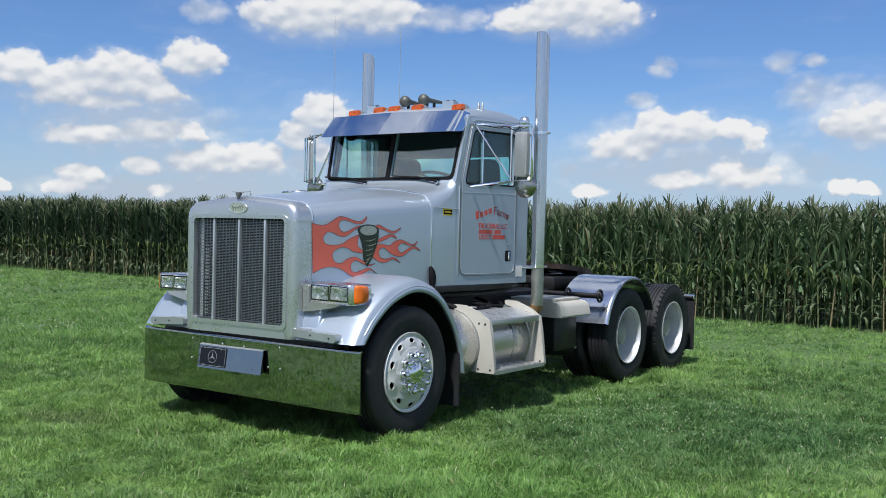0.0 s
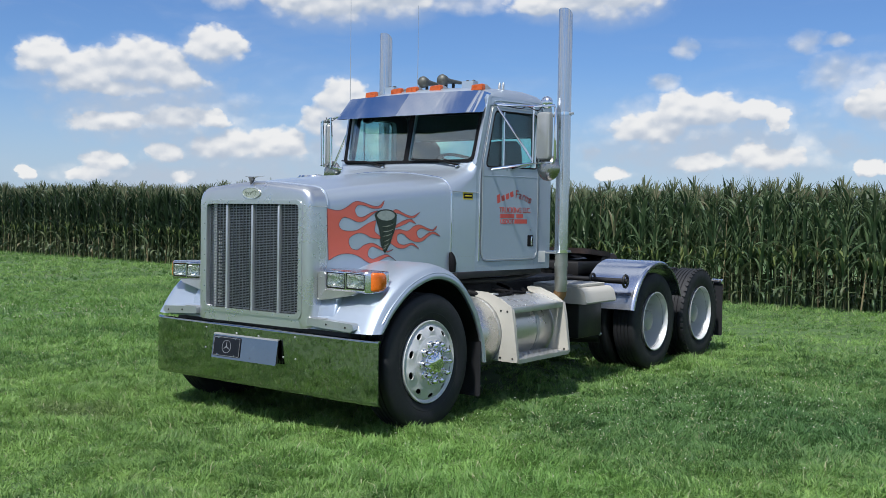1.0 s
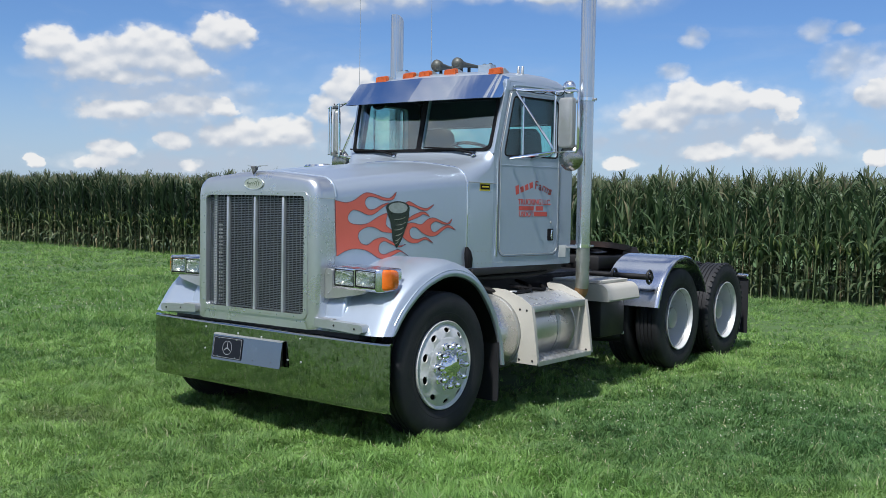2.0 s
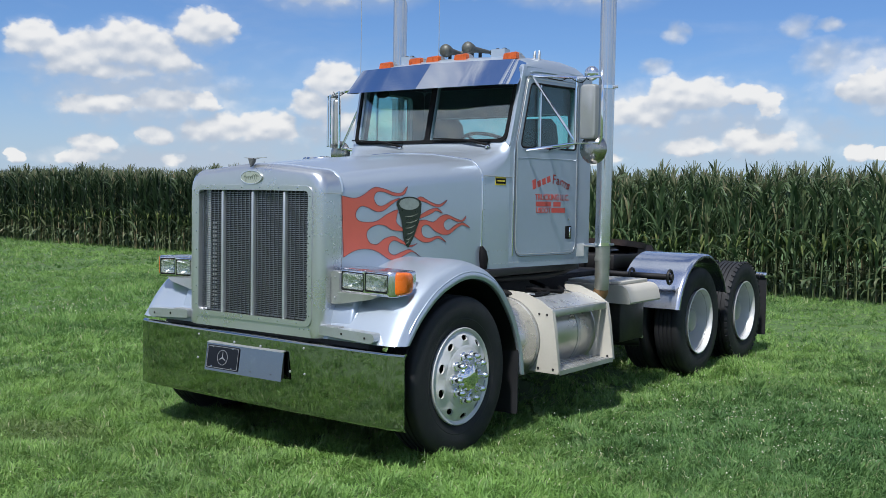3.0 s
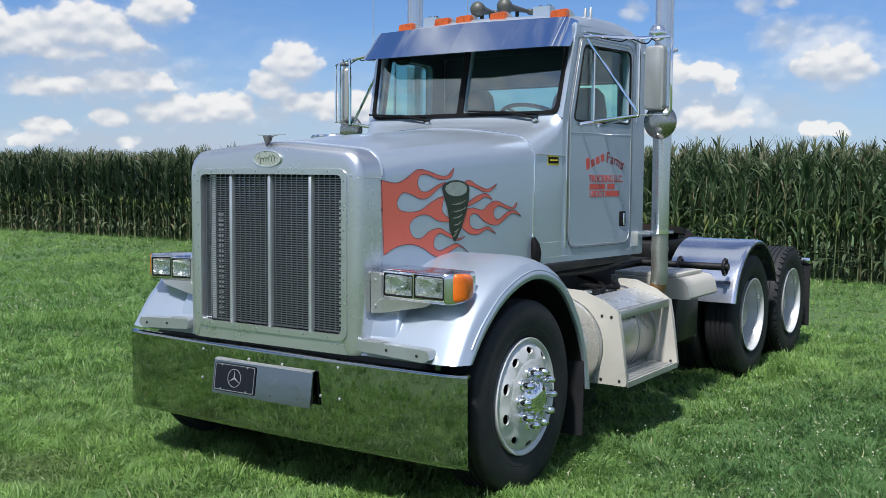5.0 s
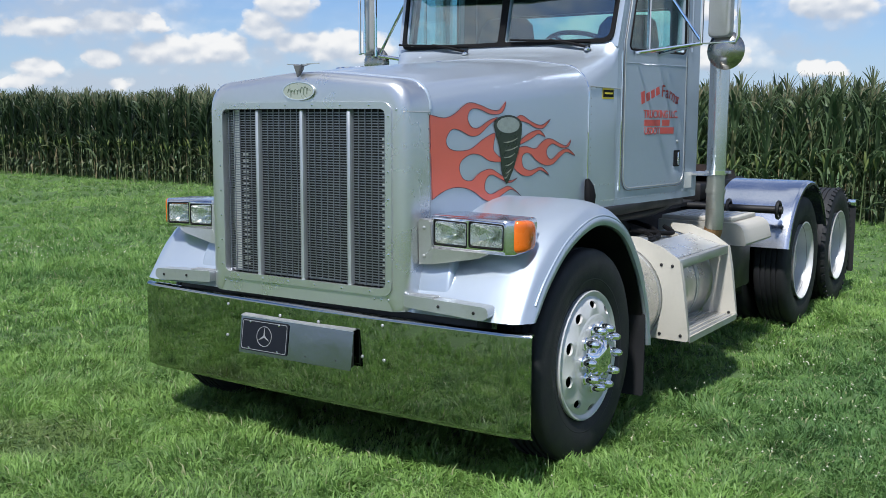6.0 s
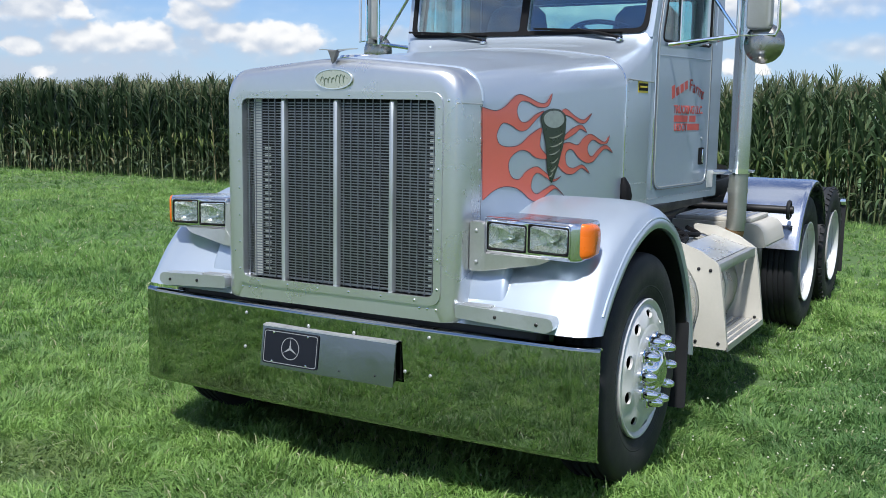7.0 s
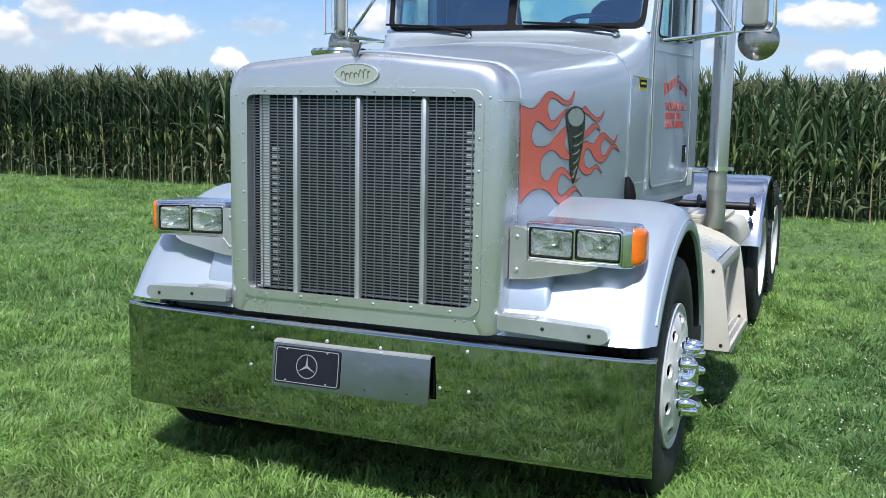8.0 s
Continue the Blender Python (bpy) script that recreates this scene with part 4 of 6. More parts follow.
def build_cab():
    secs = [u_section(1.512, side_x(1.512) + 0.004, 1.15, 1.965, 2.012, 0.165, 8, 6), u_section(1.60, side_x(1.6) + 0.004, 1.15, 1.99, 2.03, 0.15, 8, 6),
            u_section(1.70, side_x(1.70) + 0.004, 1.15, 2.018, 2.044, 0.12, 8, 6), u_section(1.765, side_x(1.765) + 0.003, 1.15, 2.038, 2.056, 0.10, 8, 6),
            u_section(1.798, side_x(1.798) + 0.002, 1.15, 2.062, 2.072, 0.09, 8, 6), u_section(1.818, side_x(1.818) + 0.001, 1.15, 2.088, 2.092, 0.08, 8, 6),
            u_section(1.832, side_x(1.832), 1.15, 2.114, 2.114, 0.075, 8, 6)]
    cab = part("cowl", loft(bmesh.new(), secs, False), PAINT, truck, "silver cab cowl below the windshield", sharp=60)
    for sx in (-1, 1):
        outer = rounded([(1.832, 1.15, 0.003), (2.935, 1.15, 0.02), (2.935, 2.70, 0.05), (1.985, 2.70, 0.02), (1.845, 2.105, 0.03), (1.832, 2.06, 0.005)], 4)
        window = rounded([(1.955, 2.075, 0.035), (2.70, 2.085, 0.035), (2.70, 2.585, 0.06), (2.075, 2.575, 0.06)], 5)
        bm = sheet(bmesh.new(), outer, [window], on_side(sx), 0.05)
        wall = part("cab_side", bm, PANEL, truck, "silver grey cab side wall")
        # door
        outer = rounded([(1.90, 1.235, 0.10), (2.735, 1.235, 0.10), (2.735, 2.63, 0.08), (2.03, 2.625, 0.06), (1.90, 2.105, 0.06)], 6)
        bm = sheet(bmesh.new(), outer, [window], on_side(sx, 0.007), 0.0065)
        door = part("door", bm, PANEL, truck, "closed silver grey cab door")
        f = on_side(sx, 0.006)
        part("door_seam", tube(bmesh.new(), [f(u, v, 0) for u, v in outer + outer[:1]], 0.0028, 6), ORNAMENT, door)
        inner = rounded([(1.915, 1.25, 0.09), (2.72, 1.25, 0.09), (2.72, 2.615, 0.07), (2.04, 2.61, 0.05), (1.915, 2.108, 0.05)], 6)
        part("door_edge", tube(bmesh.new(), [f(u, v, 0) for u, v in inner + inner[:1]], 0.0042, 6), DULL, door)
        part("window_seal", tube(bmesh.new(), [f(u, v, 0) for u, v in window + window[:1]], 0.0075, 6), TRIM, door)
        bm = sheet(bmesh.new(), window, [], on_side(sx, -0.018), 0.004)
        pane = part("window_pane", bm, GLASS, door)
        pane.visible_shadow = False
        bm = loft(bmesh.new(), [[f(2.20 + a, z, b) for a, b in ((-0.008, -0.004), (0.008, -0.004), (0.008, 0.012), (-0.008, 0.012))] for z in (2.082, 2.58)], True, True)
        part("vent_bar", bm, POLISHED, door)
        bm = sheet(bmesh.new(), rounded([(2.575, 1.36, 0.01), (2.655, 1.36, 0.01), (2.655, 1.465, 0.01), (2.575, 1.465, 0.01)], 3), [], on_side(sx, 0.012), 0.006)
        handle = part("door_handle", bm, TRIM, door, "recessed door handle with a chrome grip")
        bm = box(bmesh.new(), -0.004, 0.004, -0.012, 0.012, -0.042, 0.042, 0.003)
        part("grip", bm, CHROME, handle, loc=f(2.625, 1.412, -0.010))
        part("lock", dome(bmesh.new(), f(2.62, 1.52, -0.001), (sx, 0, 0), 0.012, 10), DULL, door)
        liner = rounded([(1.90, 1.2, 0.003), (2.885, 1.2, 0.02), (2.885, 2.65, 0.05), (2.04, 2.65, 0.02), (1.90, 2.10, 0.03)], 4)
        part("inner_lining", sheet(bmesh.new(), liner, [window], on_side(sx, -0.052), 0.006), LINING, wall)
        # belt moulding and rivets
        bm = tube(bmesh.new(), [f(1.905, 1.995, 0), f(2.73, 2.005, 0)], 0.004, 6)
        part("belt_line", bm, PANEL, door)
        g = on_side(sx, 0.0)
        for z0, y0, y1, gap in ((1.19, 1.54, 2.9, 0.052), (1.285, 1.54, 1.86, 0.052), (1.84, 1.53, 1.86, 0.06)):
            bm = bmesh.new()
            for k in range(int((y1 - y0) / gap)):
                p = Vector(g(y0 + gap * k, z0, 0)) + Vector((sx * (0.004 if y0 + gap * k < 1.83 else 0), 0, 0))
                dome(bm, p, (sx, 0, 0), 0.0042, 6)
            tagged(part("rivet_row", bm, PALE_LINE, wall), kind="stuff")
        bm = bmesh.new()
        for k in range(12):
            dome(bm, Vector(on_side(sx, 0.0)(1.879, 1.33 + 0.062 * k, 0)), (sx, 0, 0), 0.0042, 6)
            dome(bm, Vector(on_side(sx, 0.0)(2.762, 1.33 + 0.062 * k, 0)), (sx, 0, 0), 0.0042, 6)
        tagged(part("rivet_row", bm, PALE_LINE, wall), kind="stuff")
        bm = bmesh.new()
        for k in range(12):
            dome(bm, Vector(on_side(sx, 0.004)(1.535, 1.32 + 0.046 * k, 0)), (sx, 0, 0), 0.0038, 6)
            dome(bm, Vector(on_side(sx, 0.007)(1.98 + 0.06 * k, 1.27, 0)), (sx, 0, 0), 0.0038, 6)
        tagged(part("rivet_row", bm, PALE_LINE, wall), kind="stuff")
        bm = tube(bmesh.new(), [(sx * (side_x(1.50) + 0.012), 1.515, 1.845), (sx * (side_x(1.86) + 0.004), 1.862, 1.84)], 0.0035, 6)
        part("panel_seam", bm, DULL, wall)
        bm = tube(bmesh.new(), [on_side(sx, 0.004)(1.878, 1.24, 0), on_side(sx, 0.004)(1.878, 2.06, 0)], 0.0055, 6)
        part("hinge", bm, CHROME, door, "piano hinge")
        st = on_side(sx, 0.006)
        if sx > 0:
            bm = sheet(bmesh.new(), [(1.655, 1.778), (1.782, 1.778), (1.782, 1.842), (1.655, 1.842)], [], st, 0.0015)
            stick = part("sticker", bm, YELLOW, wall, "small yellow and black sticker")
            bm = sheet(bmesh.new(), [(1.660, 1.789), (1.777, 1.789), (1.777, 1.829), (1.660, 1.829)], [], on_side(sx, 0.0075), 0.001)
            part("black_field", bm, TRIM, stick)
            bm = sheet(bmesh.new(), [(1.675, 1.805), (1.765, 1.805), (1.765, 1.815), (1.675, 1.815)], [], on_side(sx, 0.0086), 0.0006)
            part("bar", bm, YELLOW, stick)
        bm = sheet(bmesh.new(), [(2.755, 1.21), (2.86, 1.21), (2.86, 1.315), (2.755, 1.315)], [], on_side(sx, 0.003), 0.0025)
        part("data_plate", bm, WHITE, wall, "small pale data plate")
    # front wall with the two windshield panes
    def raked(u, v, d):
        return (u, 1.832 + (v - 2.105) * 0.235 + d, v)
    outer = rounded([(-0.79, 2.085, 0.01), (0.79, 2.085, 0.01), (0.815, 2.71, 0.02), (-0.815, 2.71, 0.02)], 4)
    panes = [rounded([(s * 0.022, 2.135, 0.02), (s * 0.733, 2.135, 0.055), (s * 0.758, 2.62, 0.05), (s * 0.022, 2.62, 0.02)], 5) for s in (-1, 1)]
    wall = part("windshield_frame", sheet(bmesh.new(), outer, panes, raked, 0.045), PAINT, truck, "windshield surround")
    gasket = rounded([(-0.758, 2.110, 0.065), (0.758, 2.110, 0.065), (0.781, 2.645, 0.07), (-0.781, 2.645, 0.07)], 6)
    bm = sheet(bmesh.new(), gasket, panes, lambda u, v, d: raked(u, v, d - 0.014), 0.016)
    part("gasket", bm, TRIM, wall, "black rubber windshield gasket")
    for sx in (-1, 1):
        secs = []
        for z, w in ((2.075, 0.036), (2.12, 0.050), (2.3, 0.052), (2.5, 0.052), (2.64, 0.052), (2.70, 0.05)):
            cy = 1.845 + (z - 2.105) * 0.235 + 0.012
            cx = side_x(cy) - 0.036
            secs.append([(sx * (cx + w * 0.76 * math.cos(q)), cy + 0.012 + w * 0.72 * math.sin(q), z) for q in [2 * math.pi * k / 14 for k in range(14)]])
        part("pillar", loft(bmesh.new(), secs, True, True), PAINT, wall, sharp=60)
    for p in panes:
        pane = part("windshield_pane", sheet(bmesh.new(), p, [], lambda u, v, d: raked(u, v, d + 0.012), 0.004), SCREEN, wall)
        pane.visible_shadow = False
    # back wall with its window
    outer = rounded([(-0.885, 1.15, 0.03), (0.885, 1.15, 0.03), (0.885, 2.70, 0.06), (-0.885, 2.70, 0.06)], 4)
    window = rounded([(-0.70, 2.10, 0.05), (0.70, 2.10, 0.05), (0.70, 2.405, 0.05), (-0.70, 2.405, 0.05)], 5)
    wall = part("cab_back", sheet(bmesh.new(), outer, [window], lambda u, v, d: (u, 2.93 - d, v), 0.04), PANEL, truck, "cab back wall with a wide window")
    part("window_seal", tube(bmesh.new(), [(u, 2.932, v) for u, v in window + window[:1]], 0.012, 6), TRIM, wall)
    pane = part("window_pane", sheet(bmesh.new(), window, [], lambda u, v, d: (u, 2.915 - d, v), 0.004), GLASS, wall)
    pane.visible_shadow = False
    part("inner_lining", sheet(bmesh.new(), rounded([(-0.82, 1.2, 0.03), (0.82, 1.2, 0.03), (0.82, 2.65, 0.06), (-0.82, 2.65, 0.06)], 4), [window], lambda u, v, d: (u, 2.886 - d, v), 0.006), LINING, wall)
    # roof
    secs = []
    for y, half, z0, zc, r in ((1.94, 0.79, 2.69, 2.71, 0.03), (1.96, 0.80, 2.72, 2.755, 0.06), (2.06, 0.812, 2.765, 2.805, 0.10), (2.3, 0.836, 2.798, 2.842, 0.13), (2.6, 0.864, 2.802, 2.850, 0.14),
                               (2.78, 0.878, 2.785, 2.830, 0.14), (2.88, 0.885, 2.745, 2.785, 0.12), (2.938, 0.885, 2.67, 2.69, 0.05)):
        secs.append(u_section(y, half + 0.003, 2.62, z0, zc, r, 6, 6))
    roof = part("roof", loft(bmesh.new(), secs, False), PAINT, truck, "silver cab roof", sharp=60)
    under = [[(-side_x(y) + 0.05, y, 2.655), (side_x(y) - 0.05, y, 2.655), (side_x(y) - 0.05, y, 2.665), (-side_x(y) + 0.05, y, 2.665)] for y in (1.96, 2.9)]
    part("headliner", loft(bmesh.new(), under, True, True), LINING, roof)
    for sx in (-1, 1):
        tr = [(sx * (side_x(y) + 0.008), y, z) for y, z in ((2.06, 2.650), (2.10, 2.665), (2.3, 2.672), (2.6, 2.676), (2.74, 2.665), (2.79, 2.60), (2.795, 2.1))]
        part("drip_rail", tube(bmesh.new(), tr, 0.006, 6, 3), PANEL, roof)
    return cab


def build_interior():
    floor = [[(-side_x(y) + 0.055, y, 1.17), (side_x(y) - 0.055, y, 1.17), (side_x(y) - 0.055, y, 1.21), (-side_x(y) + 0.055, y, 1.21)] for y in (1.55, 2.88)]
    inside = part("cab_floor", loft(bmesh.new(), floor, True, True), DASH, truck)
    dash = [[(-0.70, 1.60, 1.9), (-0.70, 1.865, 2.06), (-0.70, 2.02, 2.07), (-0.70, 2.10, 2.0), (-0.70, 2.08, 1.7), (-0.70, 1.75, 1.6)]]
    dash.append([(-x, y, z) for x, y, z in dash[0]])
    part("dashboard", loft(bmesh.new(), dash, True, True), DASH, inside, "dark dashboard")
    for x in (-0.42, 0.42):
        top = 2.365 if x < 0 else 2.36
        back = 0.0 if x < 0 else 0.18
        prof = [(2.42, 1.62, 0.2), (2.50, 1.72, 0.235), (2.58, 1.95, 0.245), (2.62, top - 0.18, 0.235), (2.635, top - 0.05, 0.205), (2.64, top, 0.15)]
        secs = [[(x + w * c, y + back + 0.075 * s, z) for c, s in [(math.cos(2 * math.pi * k / 16), math.sin(2 * math.pi * k / 16)) for k in range(16)]] for y, z, w in prof]
        seat = part("seat_back", loft(bmesh.new(), secs, True, True), CLOTH, truck, "dark high-backed cab seat")
        bm = box(bmesh.new(), x - 0.24, x + 0.24, 2.05 + back, 2.55 + back, 1.55, 1.70, 0.05, 3)
        part("seat_cushion", bm, CLOTH, seat)
        bm = box(bmesh.new(), x - 0.17, x + 0.17, 2.15, 2.45, 1.21, 1.56, 0.02)
        part("seat_base", bm, BLACK, seat)
    # steering wheel
    ring = []
    tilt = Matrix.Translation((0.42, 2.13, 2.09)) @ Matrix.Rotation(radians(-24), 4, "X")
    ring = [tilt @ Vector((0.235 * math.cos(2 * math.pi * k / 32), 0.235 * math.sin(2 * math.pi * k / 32), 0)) for k in range(33)]
    wheel = part("steering_wheel", tube(bmesh.new(), ring, 0.014, 8, 0, False), TRIM, truck, "black steering wheel")
    bm = bmesh.new()
    for a in (0, 2.1, 4.2):
        tube(bm, [tilt @ Vector((0, 0, -0.02)), tilt @ Vector((0.23 * math.cos(a), 0.23 * math.sin(a), 0))], 0.011, 6)
    tube(bm, [tilt @ Vector((0, 0, 0)), tilt @ Vector((0, 0, -0.25))], 0.03, 8)
    part("spokes", bm, TRIM, wheel)
    bm = bmesh.new()
    bmesh.ops.create_uvsphere(bm, u_segments=14, v_segments=8, radius=0.06, matrix=Matrix.Translation((-0.62, 2.02, 2.55)) @ Matrix.Diagonal((1.2, 0.5, 0.6, 1)))
    part("inside_mirror", bm, DASH, truck, "dark inside mirror")


def build_visor():
    """Two flat halves that meet in a crease, with the ends bent round to the roof."""
    low = [(0.0, 1.670, 2.527), (0.37, 1.690, 2.529), (0.735, 1.709, 2.530), (0.752, 1.714, 2.531), (0.766, 1.727, 2.532), (0.776, 1.748, 2.534), (0.788, 1.82, 2.54), (0.80, 1.90, 2.55)]
    high = [(0.0, 1.875, 2.752), (0.37, 1.893, 2.748), (0.735, 1.909, 2.743), (0.752, 1.913, 2.742), (0.766, 1.922, 2.741), (0.775, 1.937, 2.739), (0.785, 1.98, 2.735), (0.797, 2.03, 2.725)]
    bm = bmesh.new()
    for sx in (-1, 1):
        rows = [[(sx * (x + 0.0003), y, z) for x, y, z in line] for line in (low, high)]
        back = [[(x, y + 0.006, z - d) for x, y, z in line] for line, d in ((rows[1], 0.004), (rows[0], 0.0))]
        loft(bm, rows + back + rows[:1], False)
    visor = part("sun_visor", bm, VISOR, truck, "polished metal drop visor above the windshield", sharp=40)
    low = [(-x, y, z) for x, y, z in low[:0:-1]] + low
    high = [(-x, y, z) for x, y, z in high[:0:-1]] + high
    # black sheet added inside the visor, darkens the band above the windshield
    inner = [(x * 0.995, y + 0.012, z + 0.003) for x, y, z in low]
    inner_high = [(x * 0.995, y + 0.012, z - 0.010) for x, y, z in high]
    thick = [[(x, y + 0.004, z) for x, y, z in row] for row in (inner_high, inner)]
    part("underside", loft(bmesh.new(), [inner, inner_high] + thick + [inner], False), TRIM, visor, "matt black sheet added under the visor")
    return visor


def build_roof_things():
    for x in (-0.609, -0.291, -0.108, 0.172, 0.643):
        z0 = 2.795 - 0.05 * abs(x) ** 2
        secs = []
        for k, (y, h) in enumerate(((2.03, 0.040), (2.05, 0.046), (2.075, 0.046))):
            secs.append([(x + u, y, z0 - 0.01 + v * h / 0.046) for u, v in rounded([(-0.062, 0.0, 0.006), (0.062, 0.0, 0.006), (0.055, 0.058, 0.016), (-0.055, 0.052, 0.012)], 3)])
        lamp = part("marker_light", loft(bmesh.new(), secs, True, True), MARKER, truck, "amber cab marker light")
        secs = []
        for y, h, w in ((2.076, 0.058, 1.04), (2.12, 0.056, 1.0), (2.18, 0.034, 0.9), (2.22, 0.006, 0.75)):
            secs.append([(x + u * w, y, z0 - 0.012 + v * h / 0.046) for u, v in rounded([(-0.064, -0.004, 0.006), (0.064, -0.004, 0.006), (0.055, 0.048, 0.016), (-0.055, 0.048, 0.016)], 3)])
        part("base", loft(bmesh.new(), secs, True, True), DULL, lamp)
    for x, y, z, long in ((-0.082, 2.16, 2.897, 0.20), (0.115, 2.20, 2.908, 0.30)):
        bm = lathe(bmesh.new(), [(-0.03, 0.0), (-0.027, 0.02), (-0.016, 0.040), (0.0, 0.052), (0.012, 0.056), (0.03, 0.054), (0.055, 0.046), (0.08, 0.032), (0.12, 0.024), (long, 0.013), (long + 0.01, 0.022), (long + 0.05, 0.022), (long + 0.052, 0.0)], 20, "y")
        horn = part("air_horn", bm, HORN, truck, "grey metal air horn", loc=(x, y, z))
        horn.rotation_euler = (0, 0, radians(-8))
        for dy in (0.07, 0.17):
            part("foot", box(bmesh.new(), -0.010, 0.010, dy - 0.012, dy + 0.012, -0.13, -0.015, 0.003), BLACK, horn)
    for x0, x1 in ((-0.55, -0.44), (0.37, 0.50)):
        bm = loft(bmesh.new(), [[(x0, 2.18, z), (x1, 2.18, z), (x1, 2.26, z), (x0, 2.26, z)] for z in (2.79, 2.875)], True, True)
        box_part = part("antenna_bracket", bm, PANEL, truck, "small grey roof bracket")
        for k in (0.3, 0.8):
            part("knob", dome(bmesh.new(), (x0 + (x1 - x0) * k, 2.22, 2.875), (0, 0, 1), 0.02, 8), BLACK, box_part)
    for x in (0.72, 0.76):
        bm = tube(bmesh.new(), [(x, 2.28, 2.77), (x, 2.28, 2.82), (x, 2.285, 2.85)], [0.012, 0.012, 0.008], 8)
        part("roof_stud", bm, DULL, truck)
    for x, y, z0, z1 in ((-0.24, 2.30, 2.80, 3.66), (-1.10, 2.29, 2.60, 3.86)):
        bm = tube(bmesh.new(), [(x, y, z0), (x, y, z0 + 0.5 * (z1 - z0)), (x - 0.005, y, z1)], [0.0034, 0.0026, 0.0018], 6)
        part("whip_antenna", bm, DULL, truck, "thin whip antenna")


def build_exhaust(x, y, top, sx):
    bm = bmesh.new()
    n = 28
    zs = [1.315, 1.33, 2.0, 2.6, 3.2, top - 0.13, top]
    secs = []
    for z in zs[:-1]:
        secs.append([(x + 0.066 * math.cos(2 * math.pi * k / n), y + 0.066 * math.sin(2 * math.pi * k / n), z) for k in range(n)])
    # curved slash cut, open to the rear
    cut = lambda k, r: (x + r * math.cos(2 * math.pi * k / n), y + r * math.sin(2 * math.pi * k / n), top - 0.11 * (0.5 + 0.5 * math.sin(2 * math.pi * k / n)) ** 1.5)
    secs.append([cut(k, 0.066) for k in range(n)])
    secs.append([cut(k, 0.061) for k in range(n)])
    secs.append([(x + 0.061 * math.cos(2 * math.pi * k / n), y + 0.061 * math.sin(2 * math.pi * k / n), top - 0.6) for k in range(n)])
    stack = part("exhaust_pipe", loft(bm, secs, True, False), STACK, truck, "tall chrome exhaust stack with a slash-cut tip")
    low = tube(bmesh.new(), [(x, y, 1.318), (x, y, 1.15), (x, y + 0.0, 1.0), (x - sx * 0.005, y + 0.003, 0.94)], 0.060, 18, 3)
    part("lower_pipe", low, RUST, stack, "dull lower exhaust pipe with rust")
    elbow = tube(bmesh.new(), [(x - sx * 0.005, y + 0.003, 0.945), (x - sx * 0.02, y + 0.01, 0.90), (x - sx * 0.10, y + 0.02, 0.83), (x - sx * 0.25, y + 0.02, 0.79)], 0.0602, 18, 5)
    part("elbow", elbow, RUST_DEEP, stack, "rusty exhaust elbow")
    for z, r in ((2.61, 0.074), (1.315, 0.073), (1.19, 0.065)):
        bm = lathe(bmesh.new(), [(z - 0.014, 0.060), (z - 0.014, r), (z + 0.014, r), (z + 0.014, 0.060)], 24, "z")
        band = part("clamp", bm, CHROME if z > 1.2 else RUST, stack, loc=(x, y, 0))
        if z > 1.2:
            part("clamp_bolt", box(bmesh.new(), 0.07, 0.10, -0.012, 0.012, z - 0.01, z + 0.01, 0.003), DULL, band)
    bm = tube(bmesh.new(), [(sx * 0.87, 2.88, 1.30), (sx * 0.94, 2.87, 1.305), (x, y - 0.06, 1.305)], 0.016, 8, 3)
    part("stay", bm, CHROME, stack)
    bm = tube(bmesh.new(), [(sx * 0.86, 2.92, 2.60), (x, y, 2.60)], 0.014, 8)
    part("stay", bm, CHROME, stack)


